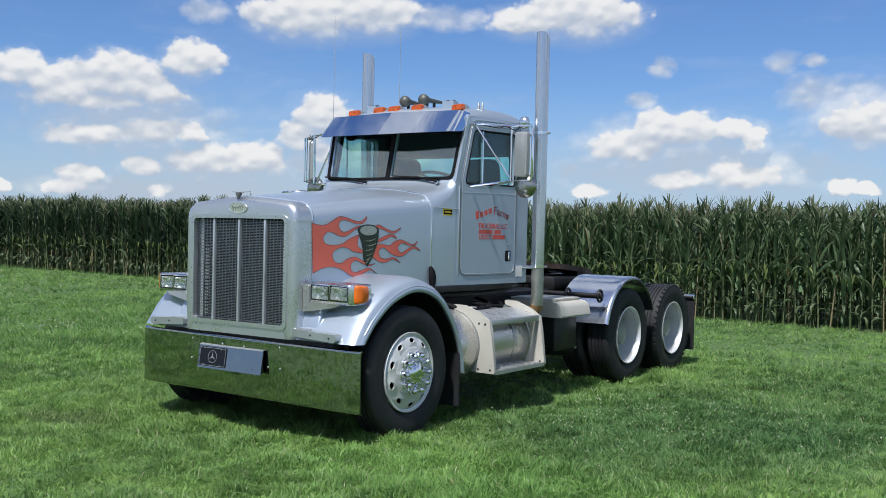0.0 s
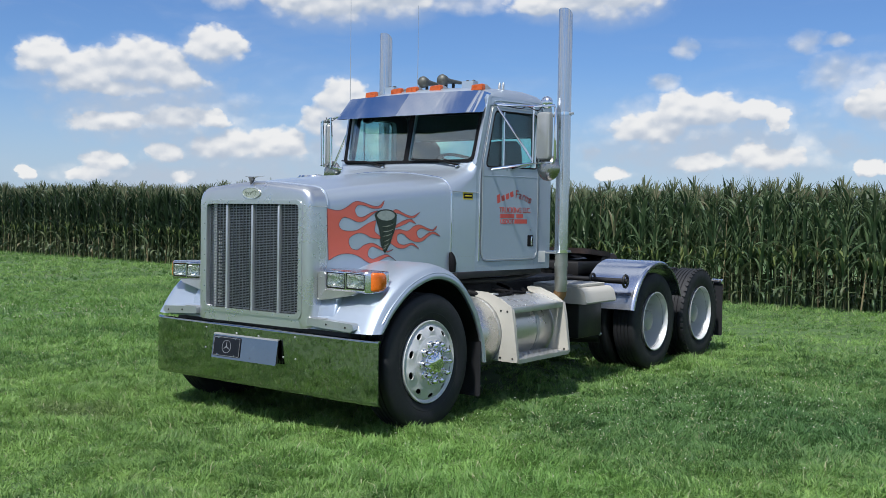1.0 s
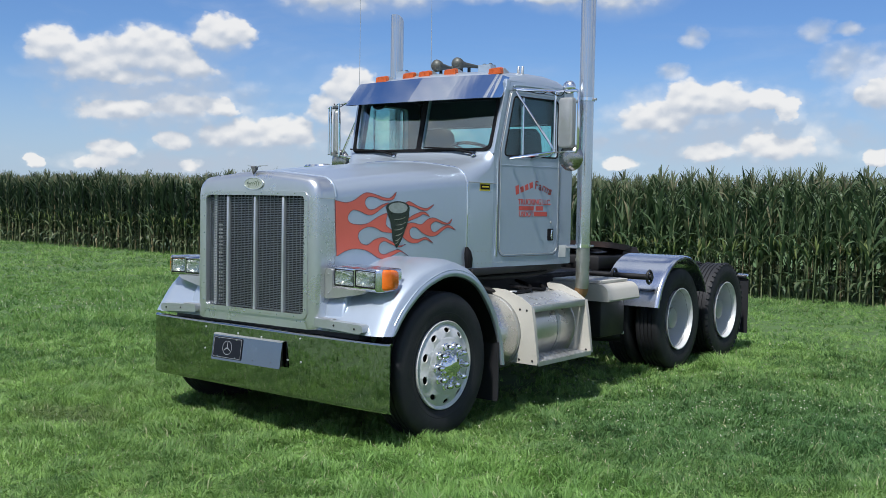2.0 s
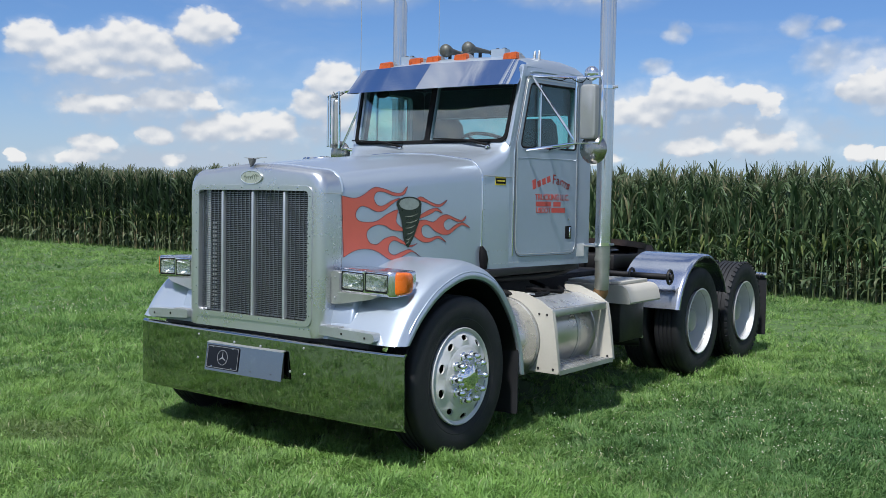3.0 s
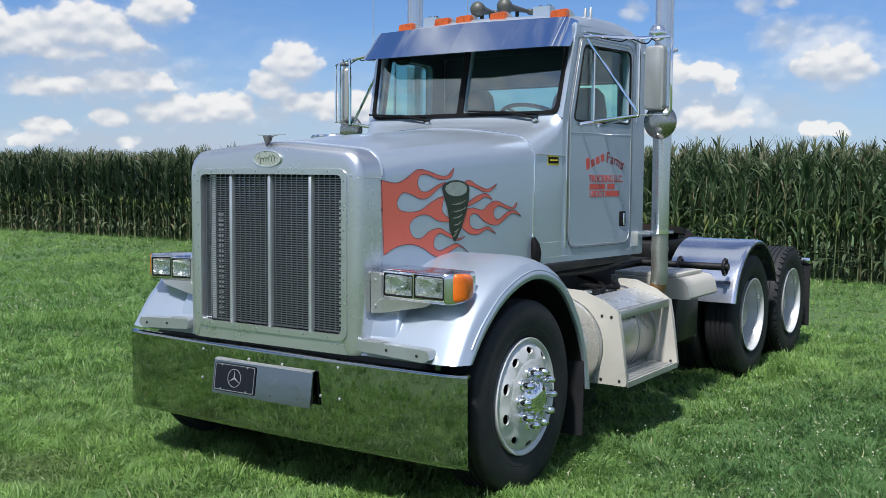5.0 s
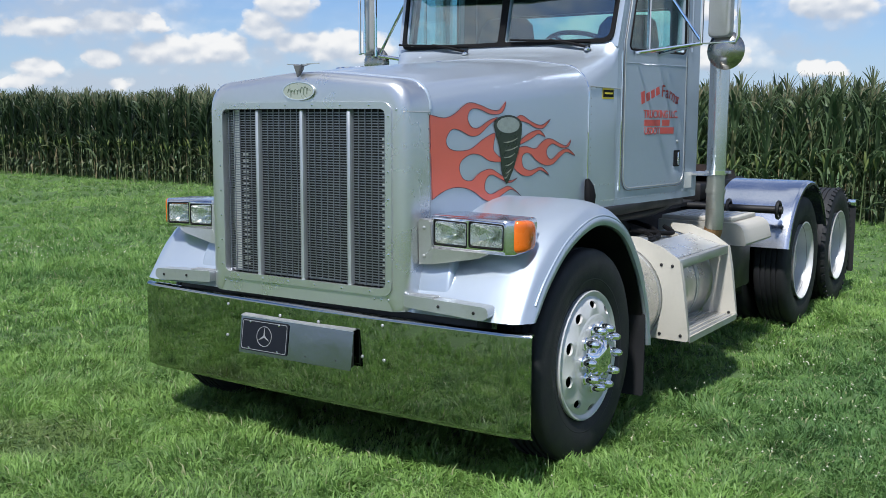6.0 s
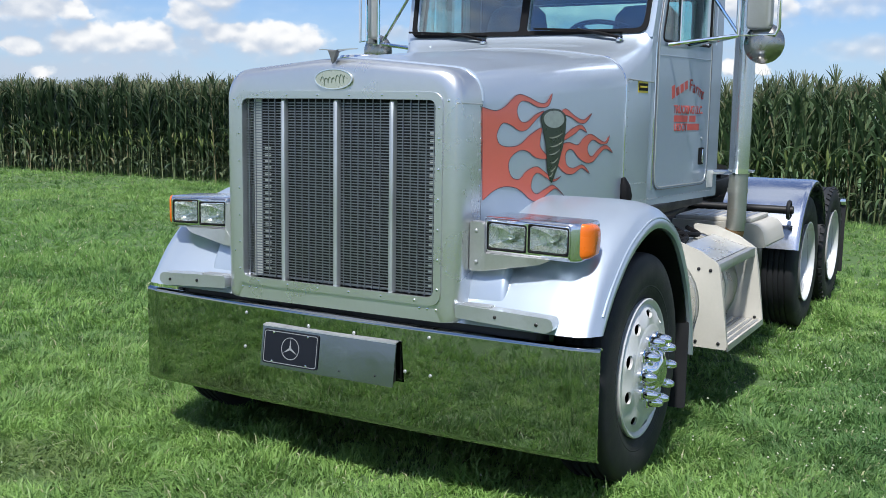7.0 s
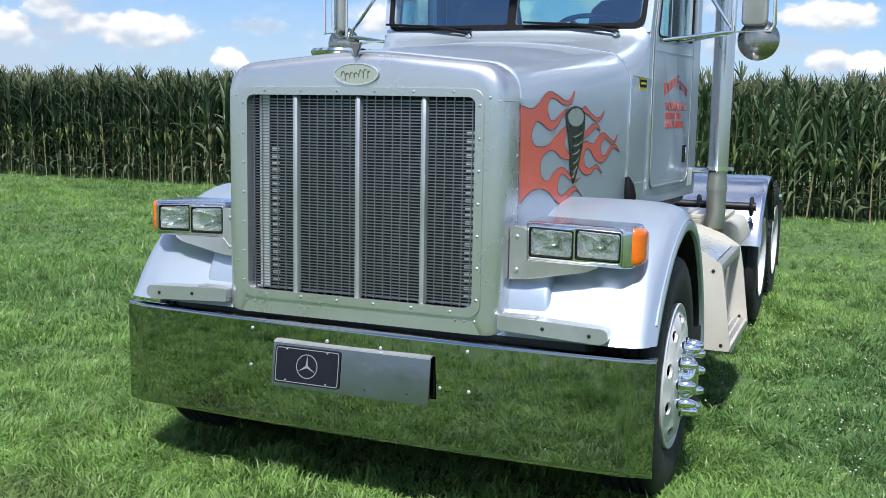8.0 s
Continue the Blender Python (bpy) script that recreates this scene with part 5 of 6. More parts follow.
def build_mirror(sx):
    x0, x1, y, z0, z1 = 1.225, 1.362, 2.135, 2.135, 2.545
    o = lambda a: rounded([(x0 + a, z0 + a, 0.03), (x1 - a, z0 + a, 0.03), (x1 - a, z1 - a, 0.03), (x0 + a, z1 - a, 0.03)], 4)
    secs = [[(sx * u, yy, v) for u, v in o(a)] for yy, a in ((y - 0.035, 0.014), (y - 0.03, 0.006), (y - 0.015, 0.0), (y + 0.02, 0.0), (y + 0.02, 0.008))]
    if sx < 0:      # turned towards the driver
        turn = Matrix.Translation((-x0, y, 0)) @ Matrix.Rotation(radians(-40), 4, "Z") @ Matrix.Translation((x0, -y, 0))
    else:
        turn = Matrix.Identity(4)
    face = lambda p: tuple(turn @ Vector(p))
    secs = [[face(p) for p in s] for s in secs]
    mirror = part("wing_mirror", loft(bmesh.new(), secs, True, True), MIRROR_BACK, truck, "tall wing mirror on a tube frame")
    bm = sheet(bmesh.new(), o(0.008), [], lambda u, v, d: face((sx * u, y + 0.0215 + d, v)), 0.002)
    part("mirror_glass", bm, CHROME, mirror)
    loop = [(x0 - 0.045, 2.60), (x0 - 0.045, 2.105), (x1 + 0.02, 2.105), (x1 + 0.035, 2.14), (x1 + 0.035, 2.57), (x1 + 0.02, 2.60), (x0 - 0.045, 2.60)]
    part("tube_frame", tube(bmesh.new(), [face((sx * u, y, v)) for u, v in loop], 0.0115, 8), CHROME, mirror)
    if sx < 0:
        loop2 = [(x0 - 0.015, 2.57), (x0 - 0.015, 2.125), (x1 + 0.0, 2.125), (x1 + 0.0, 2.57), (x0 - 0.015, 2.57)]
        part("tube_frame", tube(bmesh.new(), [face((sx * u, y - 0.075, v)) for u, v in loop2], 0.010, 8), CHROME, mirror)
        for v in (2.125, 2.57):
            part("frame_clamp", box(bmesh.new(), -0.011, 0.011, -0.042, 0.042, -0.016, 0.016, 0.004), DULL, mirror, loc=face((sx * (x0 + 0.02), y - 0.035, v)))
    roots = side_x(2.05)
    part("upper_arm", tube(bmesh.new(), [(sx * (roots + 0.01), 2.06, 2.63), (sx * (x0 - 0.04), y, 2.60)], 0.0115, 8), CHROME, mirror)
    part("lower_arm", tube(bmesh.new(), [(sx * (roots + 0.01), 2.02, 2.055), (sx * (x0 - 0.045), y, 2.105)], 0.0115, 8), CHROME, mirror)
    part("lower_arm", tube(bmesh.new(), [(sx * (side_x(2.3) + 0.01), 2.32, 2.06), (sx * (x0 - 0.045), y, 2.105)], 0.0115, 8), CHROME, mirror)
    part("brace", tube(bmesh.new(), [(sx * (side_x(2.2) + 0.02), 2.06, 2.61), (sx * (x0 - 0.05), y + 0.01, 2.12)] if sx > 0 else [(sx * (roots + 0.02), 1.95, 2.42), (sx * (x0 - 0.05), y, 2.12)], 0.010, 8), CHROME, mirror)
    bm = lathe(bmesh.new(), [(-0.050, 0.0), (-0.047, 0.040), (-0.034, 0.078), (-0.010, 0.106), (0.006, 0.112), (0.012, 0.106), (0.012, 0.0)], 28, "y")
    part("spot_mirror", bm, MIRROR_BOWL, mirror, "round convex spot mirror", loc=face((sx * 1.315, 2.17, 2.062)))
    part("spot_stem", tube(bmesh.new(), [face((sx * 1.31, y, 2.105)), face((sx * 1.31, 2.15, 2.06))], 0.008, 6), DULL, mirror)
    bm = bmesh.new()
    bmesh.ops.create_uvsphere(bm, u_segments=16, v_segments=10, radius=0.056, matrix=Matrix.Translation((sx * 1.29, y + 0.03, 2.63)) @ Matrix.Diagonal((1, 0.8, 1, 1)))
    if sx > 0:
        part("mirror_lamp", bm, POLISHED, mirror, "small bright ball on the mirror frame")
    else:
        bm.free()
        part("antenna_mount", tube(bmesh.new(), [(-1.10, 2.29, 2.60), (-1.10, 2.29, 2.70)], 0.012, 8), DULL, mirror)
    part("lamp_wire", tube(bmesh.new(), [(sx * (roots + 0.02), 2.06, 2.64), (sx * 1.05, 2.1, 2.585), (sx * 1.12, 2.12, 2.60), (sx * 1.23, 2.12, 2.56), (sx * 1.28, 2.13, 2.61)], 0.004, 6, 5), TRIM, mirror)


def build_air_cleaner():
    """Canister beside the cowl, only its cap shows over the hood."""
    bm = lathe(bmesh.new(), [(1.30, 0.0), (1.30, 0.16), (1.32, 0.175), (1.955, 0.175), (1.965, 0.185), (1.985, 0.19), (2.0, 0.18), (2.005, 0.05), (2.012, 0.04), (2.014, 0.0)], 32, "z")
    can = part("air_cleaner", bm, POLISHED, truck, "bright metal air cleaner canister", loc=(-1.02, 1.74, 0))
    part("bracket", box(bmesh.new(), 0.16, 0.32, -0.04, 0.04, 1.5, 1.58, 0.005), DULL, can)
    part("bracket", box(bmesh.new(), 0.16, 0.32, -0.04, 0.04, 1.8, 1.88, 0.005), DULL, can)


def build_wipers():
    for x, y, sx in ((-0.40, 1.80, 1), (0.45, 1.80, 1)):
        bm = tube(bmesh.new(), [(x + 0.16, 1.79, 2.085), (x + 0.05, 1.795, 2.11), (x - 0.10, 1.808, 2.135)], 0.009, 6)
        arm = part("wiper", bm, TRIM, truck, "black windshield wiper")
        bm = box(bmesh.new(), -0.27, 0.27, -0.006, 0.006, -0.006, 0.006, 0.002)
        blade = part("blade", bm, TRIM, arm, loc=(x - 0.10, 1.808, 2.132))
        blade.rotation_euler = (0, radians(3), 0)
        part("pivot", dome(bmesh.new(), (x + 0.165, 1.785, 2.075), (0, -0.6, 0.8), 0.022, 10), CHROME, arm)


TYRE_R, RIM_R = 0.522, 0.312


def tyre_mesh(width, groove=4, lugs=False):
    h = width / 2
    prof = [(-h * 0.62, RIM_R - 0.02), (-h * 0.80, RIM_R + 0.004), (-h * 0.93, RIM_R + 0.05), (-h, 0.41), (-h * 0.985, 0.455), (-h * 0.93, 0.492), (-h * 0.86, 0.511), (-h * 0.78, TYRE_R - 0.004)]
    lane = 2 * h * 0.74 / (groove + 1)
    for k in range(groove + 1):
        a = -h * 0.74 + lane * k
        prof += [(a + 0.004, TYRE_R), (a + lane - 0.010, TYRE_R)]
        if k < groove:
            prof += [(a + lane - 0.007, TYRE_R - 0.011), (a + lane + 0.001, TYRE_R - 0.011)]
    tail = [(-a, r) for a, r in prof[7::-1]]
    bm = lathe(bmesh.new(), prof + tail, 64, "x")
    for s in (-1, 1):
        for r, out in ((0.372, 0.952),):
            lathe(bm, [(s * h * 0.93, r - 0.004), (s * h * out, r), (s * h * out, r + 0.005), (s * h * 0.93, r + 0.011)], 64, "x")
    if lugs:      # traction blocks on both shoulders
        for k in range(46):
            a = 2 * math.pi * k / 46
            for s in (-1, 1):
                r0 = bmesh.ops.create_cube(bm, size=1.0, matrix=Matrix.Rotation(a, 4, "X") @ Matrix.Translation((s * h * 0.83, 0, TYRE_R - 0.006)) @ Matrix.Rotation(s * 0.45, 4, "Y") @ Matrix.Diagonal((0.034, 0.042, 0.016, 1)))
    return bm


def build_front_wheel(sx):
    y, z, x = 0.665, 0.522, 1.065
    holes = []
    for k in range(10):
        a = 2 * math.pi * (k + 0.5) / 10
        c, s = math.cos(a), math.sin(a)
        holes.append([(0.253 * c + (0.018 * math.cos(b)) * c - 0.031 * math.sin(b) * s, 0.253 * s + (0.018 * math.cos(b)) * s + 0.031 * math.sin(b) * c) for b in [2 * math.pi * j / 14 for j in range(14)]])
    ring = lambda r: [(r * math.cos(2 * math.pi * k / 60), r * math.sin(2 * math.pi * k / 60)) for k in range(60)]
    mid = ring(0.205)

    def dished(u, v, d):
        r = math.hypot(u, v)
        return (sx * (0.116 + 0.034 * (1 - ((r - 0.205) / 0.085) ** 2) ** 1.0 + 0.004 * math.sin(math.pi * (r - 0.205) / 0.085) - d), u, v)
    bm = sheet(bmesh.new(), ring(0.29), [mid] + holes, dished, 0.012)
    lathe(bm, [(sx * a, r) for a, r in ((0.116, 0.29), (0.119, 0.297), (0.125, 0.303), (0.129, 0.309), (0.129, 0.314), (0.123, 0.318), (0.10, 0.314))], 60, "x")
    lathe(bm, [(sx * a, r) for a, r in ((0.150, 0.205), (0.156, 0.19), (0.156, 0.10), (0.12, 0.095))], 60, "x")
    wheel = part("front_wheel", bm, RIM, truck, "silver disc wheel with round hand holes", loc=(sx * x, y, z))
    part("tyre", tyre_mesh(0.268), RUBBER, wheel, "black truck tyre")
    bm = lathe(bmesh.new(), [(sx * -0.02, 0.0), (sx * -0.02, 0.28), (sx * 0.02, 0.29)], 40, "x")
    part("brake_drum", bm, BLACK, wheel)
    bm = lathe(bmesh.new(), [(sx * a, r) for a, r in ((0.156, 0.103), (0.166, 0.101), (0.172, 0.094), (0.190, 0.090), (0.206, 0.080), (0.217, 0.062), (0.223, 0.036), (0.225, 0.0))], 40, "x")
    part("hub_cap", bm, CHROME, wheel, "chrome hub cap")
    nut = None
    for k in range(10):
        a = 2 * math.pi * k / 10
        if nut is None:
            bm = lathe(bmesh.new(), [(sx * p, r) for p, r in ((0.0, 0.032), (0.012, 0.032), (0.017, 0.0245), (0.048, 0.0230), (0.068, 0.0175), (0.079, 0.010), (0.081, 0.0))], 12, "x")
            ob = part("lug_nut", bm, CHROME, wheel, "chrome lug nut cover")
            nut = ob.data
        else:
            ob = tagged(new("lug_nut", nut), "chrome lug nut cover")
            ob.parent = wheel
        ob.location = (sx * 0.156, 0.143 * math.cos(a), 0.143 * math.sin(a))


def build_rear_wheel(sx, y):
    z, x = 0.527, 1.065
    prof = [(0.137, 0.318), (0.139, 0.308), (0.128, 0.301), (0.10, 0.296), (0.05, 0.287), (-0.02, 0.279), (-0.09, 0.272), (-0.125, 0.262), (-0.130, 0.24), (-0.118, 0.20), (-0.115, 0.17), (-0.115, 0.115)]
    wheel = part("rear_wheel", lathe(bmesh.new(), [(sx * a, r) for a, r in prof], 56, "x"), REAR_RIM, truck, "deep-dished silver dual wheel", loc=(sx * x, y, z))
    for off in (0.0, -0.33):
        part("tyre", tyre_mesh(0.275, 4, y > 5), RUBBER, wheel, "black dual truck tyre", loc=(sx * off, 0, 0))
    bm = lathe(bmesh.new(), [(sx * a, r) for a, r in ((-0.115, 0.135), (-0.08, 0.125), (0.03, 0.118), (0.055, 0.105), (0.062, 0.06), (0.064, 0.0))], 24, "x")
    part("axle_hub", bm, MIRROR_BACK, wheel, "grey axle hub")
    for k in range(10):
        a = 2 * math.pi * k / 10
        part("lug_nut", dome(bmesh.new(), (sx * -0.115, 0.145 * math.cos(a), 0.145 * math.sin(a)), (sx, 0, 0), 0.02, 6), DULL, wheel)
    bm = lathe(bmesh.new(), [(sx * -0.14, 0.26), (sx * -0.5, 0.26), (sx * -0.5, 0.0)], 30, "x")
    part("inner_rim", bm, BLACK, wheel)


def build_chassis():
    for sx in (-1, 1):
        prof = [(0.37, 0.72), (0.455, 0.72), (0.455, 0.735), (0.385, 0.735), (0.385, 0.985), (0.455, 0.985), (0.455, 1.0), (0.37, 1.0)]
        part("frame_rail", loft(bmesh.new(), [[(sx * x, y, z) for x, z in prof] for y in (0.15, 6.75)], True, True), BLACK, truck, "black steel frame rail")
    for y in (0.35, 2.2, 3.9, 5.3, 6.6):
        part("cross_member", box(bmesh.new(), -0.38, 0.38, y - 0.05, y + 0.05, 0.76, 0.96, 0.01), BLACK, truck)
    part("engine", box(bmesh.new(), -0.36, 0.36, 0.25, 1.5, 0.72, 1.55, 0.06), BLACK, truck, "dark engine block under the hood")
    for y, r in ((0.665, 0.06), (4.70, 0.11), (5.955, 0.11)):
        part("axle", tube(bmesh.new(), [(-0.95, y, 0.52), (0.95, y, 0.52)], r, 14), BLACK, truck)
    part("front_cross_member", box(bmesh.new(), -0.95, 0.95, 0.02, 0.16, 0.50, 0.80, 0.02), BLACK, truck)
    part("gearbox", box(bmesh.new(), -0.30, 0.30, 1.5, 2.6, 0.62, 1.1, 0.06), BLACK, truck)
    # fifth wheel coupling
    top = rounded([(-0.47, 4.45, 0.15), (0.47, 4.45, 0.15), (0.45, 5.0, 0.1), (0.36, 5.42, 0.05), (0.08, 5.40, 0.03), (0.05, 5.0, 0.04), (-0.05, 5.0, 0.04), (-0.08, 5.40, 0.03), (-0.36, 5.42, 0.05), (-0.45, 5.0, 0.1)], 4)
    bm = sheet(bmesh.new(), top, [], lambda u, v, d: (u, v, 1.285 - 0.09 * (v - 4.6) - 0.12 * max(0.0, v - 5.1) - d), 0.06)
    fifth = part("fifth_wheel", bm, FIFTH, truck, "greasy brown fifth wheel coupling")
    for sx in (-1, 1):
        part("stand", loft(bmesh.new(), [[(sx * x0, y0, z), (sx * x1, y0, z), (sx * x1, y1, z), (sx * x0, y1, z)] for z, x0, x1, y0, y1 in ((1.0, 0.30, 0.46, 4.75, 5.45), (1.22, 0.34, 0.42, 4.95, 5.25))], True, True), FIFTH, fifth)
    part("coupling_base", box(bmesh.new(), -0.46, 0.46, 4.3, 5.5, 1.0, 1.15, 0.02), BLACK, fifth)
    part("deck_plate", box(bmesh.new(), -0.45, 0.45, 3.0, 4.2, 1.0, 1.02, 0.005), BLACK, truck)
    bm = bmesh.new()
    for k, x in enumerate((-0.12, -0.04, 0.05)):
        tube(bm, [(x, 2.96, 1.75 - 0.05 * k), (x, 3.15, 1.25), (x + 0.05, 3.6, 1.12 + 0.02 * k), (x + 0.1, 4.3, 1.06)], 0.016, 8, 5)
    part("air_lines", bm, TRIM, truck, "coiled black air lines behind the cab")
    # pipes and hoses under the cab
    part("air_pipe", tube(bmesh.new(), [(0.60, 1.45, 1.07), (0.70, 1.9, 1.06), (0.74, 2.5, 1.06), (0.68, 3.05, 1.10), (0.5, 3.3, 1.12)], 0.028, 10, 5), BLACK, truck)
    for line, r in (([(0.55, 1.55, 1.05), (0.72, 1.70, 0.99), (0.86, 1.84, 0.957), (0.93, 2.02, 0.945), (0.92, 2.22, 0.945), (0.80, 2.40, 0.97), (0.6, 2.5, 1.0)], 0.016),
                    ([(0.70, 1.72, 0.995), (0.86, 1.80, 0.965), (0.95, 1.93, 0.938), (0.94, 2.10, 0.940), (0.80, 2.24, 0.97)], 0.014),
                    ([(0.76, 2.15, 0.98), (0.90, 2.28, 0.955), (0.93, 2.44, 0.945), (0.82, 2.58, 0.965)], 0.015),
                    ([(0.55, 1.6, 1.08), (0.80, 1.72, 0.985), (0.93, 1.78, 0.955), (0.97, 1.83, 0.925)], 0.018)):
        part("hose", tube(bmesh.new(), line, r, 8, 5), TRIM, truck)
    part("cab_sill", box(bmesh.new(), -0.82, 0.82, 1.52, 2.92, 1.095, 1.152, 0.01), BLACK, truck)
    # rear tail bar
    part("tail_bar", box(bmesh.new(), -1.2, 1.2, 6.62, 6.68, 0.84, 0.90, 0.01), POLISHED, truck, "bright metal mud flap bar")


STEP_PLATE = [(0.842, 0.992, 0.02), (0.99, 0.985, 0.05), (1.14, 0.93, 0.06), (1.237, 0.868, 0.04), (1.262, 0.72, 0.05), (1.303, 0.425, 0.015), (1.297, 0.403, 0.01), (1.085, 0.405, 0.02)]


def build_tank(sx):
    cx, cz, r = 0.83, 0.63, 0.305
    prof = [(1.40, 0.0), (1.40, 0.20), (1.405, 0.25), (1.425, 0.285), (1.46, r - 0.004), (1.50, r)] + [(1.5 + 0.1 * k, r) for k in range(1, 14)]
    prof += [(2.84, r), (2.88, r - 0.01), (2.91, 0.27), (2.92, 0.0)]
    tank = part("fuel_tank", lathe(bmesh.new(), prof, 48, "y"), TANK, truck, "round aluminium fuel tank beside the frame", loc=(sx * cx, 0, cz))
    for y in (1.74, 2.36, 2.66):
        part("tank_strap", lathe(bmesh.new(), [(y - 0.025, r), (y - 0.025, r + 0.004), (y + 0.025, r + 0.004), (y + 0.025, r)], 48, "y"), DULL, tank)
    out = rounded(STEP_PLATE, 4)
    arc = [(cx + (r + 0.008) * math.cos(a), cz + (r + 0.008) * math.sin(a)) for a in [radians(-35 + 118 * k / 14) for k in range(15)]]
    full = out + arc
    for y0, d in ((1.742, 0.012), (2.615, 0.012)):
        bm = sheet(bmesh.new(), full, [], lambda u, v, q: (sx * u, y0 + q, v), d)
        plate = part("step_plate", bm, CREAM, truck, "cream painted step side plate")
        for u, v in ((1.13, 0.435), (1.255, 0.435), (1.13, 0.835), (1.195, 0.832)) if y0 < 2 else ((1.255, 0.435),):
            part("bolt", dome(bmesh.new(), (sx * u, y0 - 0.001, v), (0, -1, 0), 0.010, 8), BLACK, plate)
        bm = sheet(bmesh.new(), rounded([(1.29, 0.41, 0.01), (1.30, 0.41, 0.01), (1.262, 0.72, 0.02), (1.235, 0.866, 0.02), (1.225, 0.862, 0.02), (1.25, 0.72, 0.02)], 2), [], lambda u, v, q: (sx * u, y0 + 0.01 + q, v), 0.03)
        part("flange", bm, CREAM, plate)
    bm = box(bmesh.new(), sx * 1.195, sx * 1.238, 1.755, 2.615, 0.815, 0.868, 0.006)
    step = part("top_step", bm, DULL, truck, "ribbed metal top step")
    cover = [[(sx * u, y, v) for u, v in ((0.98, 0.925), (1.19, 0.862), (1.19, 0.868), (0.98, 0.933))] for y in (1.756, 2.613)]
    part("step_cover", loft(bmesh.new(), cover, True, True), CRINKLED, step)
    bm = box(bmesh.new(), sx * 0.985, sx * 1.302, 1.756, 2.613, 0.400, 0.425, 0.004)
    low = part("lower_step", bm, CREAM, truck, "cream metal lower step with ribbed tread")
    for k in range(7):
        x = 1.05 + 0.036 * k
        part("rib", box(bmesh.new(), sx * x, sx * (x + 0.02), 1.79, 2.58, 0.425, 0.432, 0.002), DULL, low)
    part("step_edge", box(bmesh.new(), sx * 1.303, sx * 1.307, 1.757, 2.612, 0.395, 0.43), DULL, low)
    part("filler_cap", lathe(bmesh.new(), [(0.0, 0.05), (0.02, 0.052), (0.035, 0.045), (0.04, 0.0)], 20, "z"), DULL, tank, loc=(sx * 0.08, 1.95, 0.295))
    # mud flap behind the front wheel
    part("mud_flap", sheet(bmesh.new(), rounded([(0.93, 0.165, 0.02), (1.20, 0.165, 0.02), (1.20, 0.62, 0.01), (0.93, 0.62, 0.01)], 3), [], lambda u, v, q: (sx * u, 1.34 + q, v), 0.01), RUBBER, truck, "black rubber mud flap")


def build_battery_box(sx):
    bm = box(bmesh.new(), sx * 0.56, sx * 1.05, 3.26, 3.74, 0.45, 0.80, 0.02)
    case = part("battery_box", bm, BLACK, truck, "black battery box with a cream lid")
    o = [(0.55, 0.955), (1.08, 0.955), (1.115, 0.95), (1.145, 0.93), (1.165, 0.90), (1.185, 0.815), (1.175, 0.80), (0.55, 0.80)]
    bm = loft(bmesh.new(), [[(sx * u, y, v) for u, v in o] for y in (3.16, 3.17, 3.77, 3.78)], True, True)
    lid = part("lid", bm, CREAM, case, "cream painted lid")
    part("tread", box(bmesh.new(), sx * 0.56, sx * 1.075, 3.20, 3.74, 0.957, 0.985, 0.006), CREAM, lid)
    bm = bmesh.new()
    for k in range(7):
        x = 0.62 + 0.063 * k
        box(bm, sx * x, sx * (x + 0.03), 3.23, 3.71, 0.985, 0.989)
    part("tread_ribs", bm, DULL, lid)
    bm = tube(bmesh.new(), [(sx * 0.5, 3.6, 0.42), (sx * 0.95, 3.85, 0.42)], 0.07, 12)
    part("air_tank", bm, BLACK, truck)
    part("drain_bolt", dome(bmesh.new(), (sx * 1.0, 3.80, 0.45), (sx, -0.5, 0), 0.02, 8), DULL, case)


def build_rear_fender(sx):
    cy, cz, r = 4.705, 0.53, 0.65
    secs = []
    for k in range(25):
        a = radians(166 - (166 - 22) * k / 24)
        c, s = math.cos(a), math.sin(a)
        edge = [(0.62, 0.0), (0.70, 0.0), (0.9, 0.0), (1.10, 0.0), (1.20, 0.0), (1.222, -0.004), (1.234, -0.016), (1.236, -0.035), (1.231, -0.034), (1.229, -0.018), (1.219, -0.009), (1.20, -0.006), (0.62, -0.006)]
        secs.append([(sx * x, cy + (r + d) * c, cz + (r + d) * s) for x, d in edge])
    fender = part("rear_fender", loft(bmesh.new(), secs, True, True), FENDER_ALU, truck, "polished aluminium fender over the drive wheel")
    pole = part("fender_bar", tube(bmesh.new(), [(sx * 0.40, 4.035, 0.985), (sx * 1.19, 4.035, 0.985)], 0.030, 12), BLACK, fender, "black fender mounting tube")
    for x in (0.78, 1.16):
        part("clamp", tube(bmesh.new(), [(sx * x, 4.035 + 0.055 * math.cos(a), 0.985 + 0.062 * math.sin(a)) for a in [2 * math.pi * j / 16 for j in range(17)]], 0.014, 6), BLACK, pole)
    part("rear_flap", sheet(bmesh.new(), rounded([(0.60, 0.20, 0.01), (1.20, 0.20, 0.01), (1.20, 0.84, 0.01), (0.60, 0.84, 0.01)], 2), [], lambda u, v, q: (sx * u, 6.64 + q, v), 0.01), RUBBER, truck, "black rubber rear mud flap")


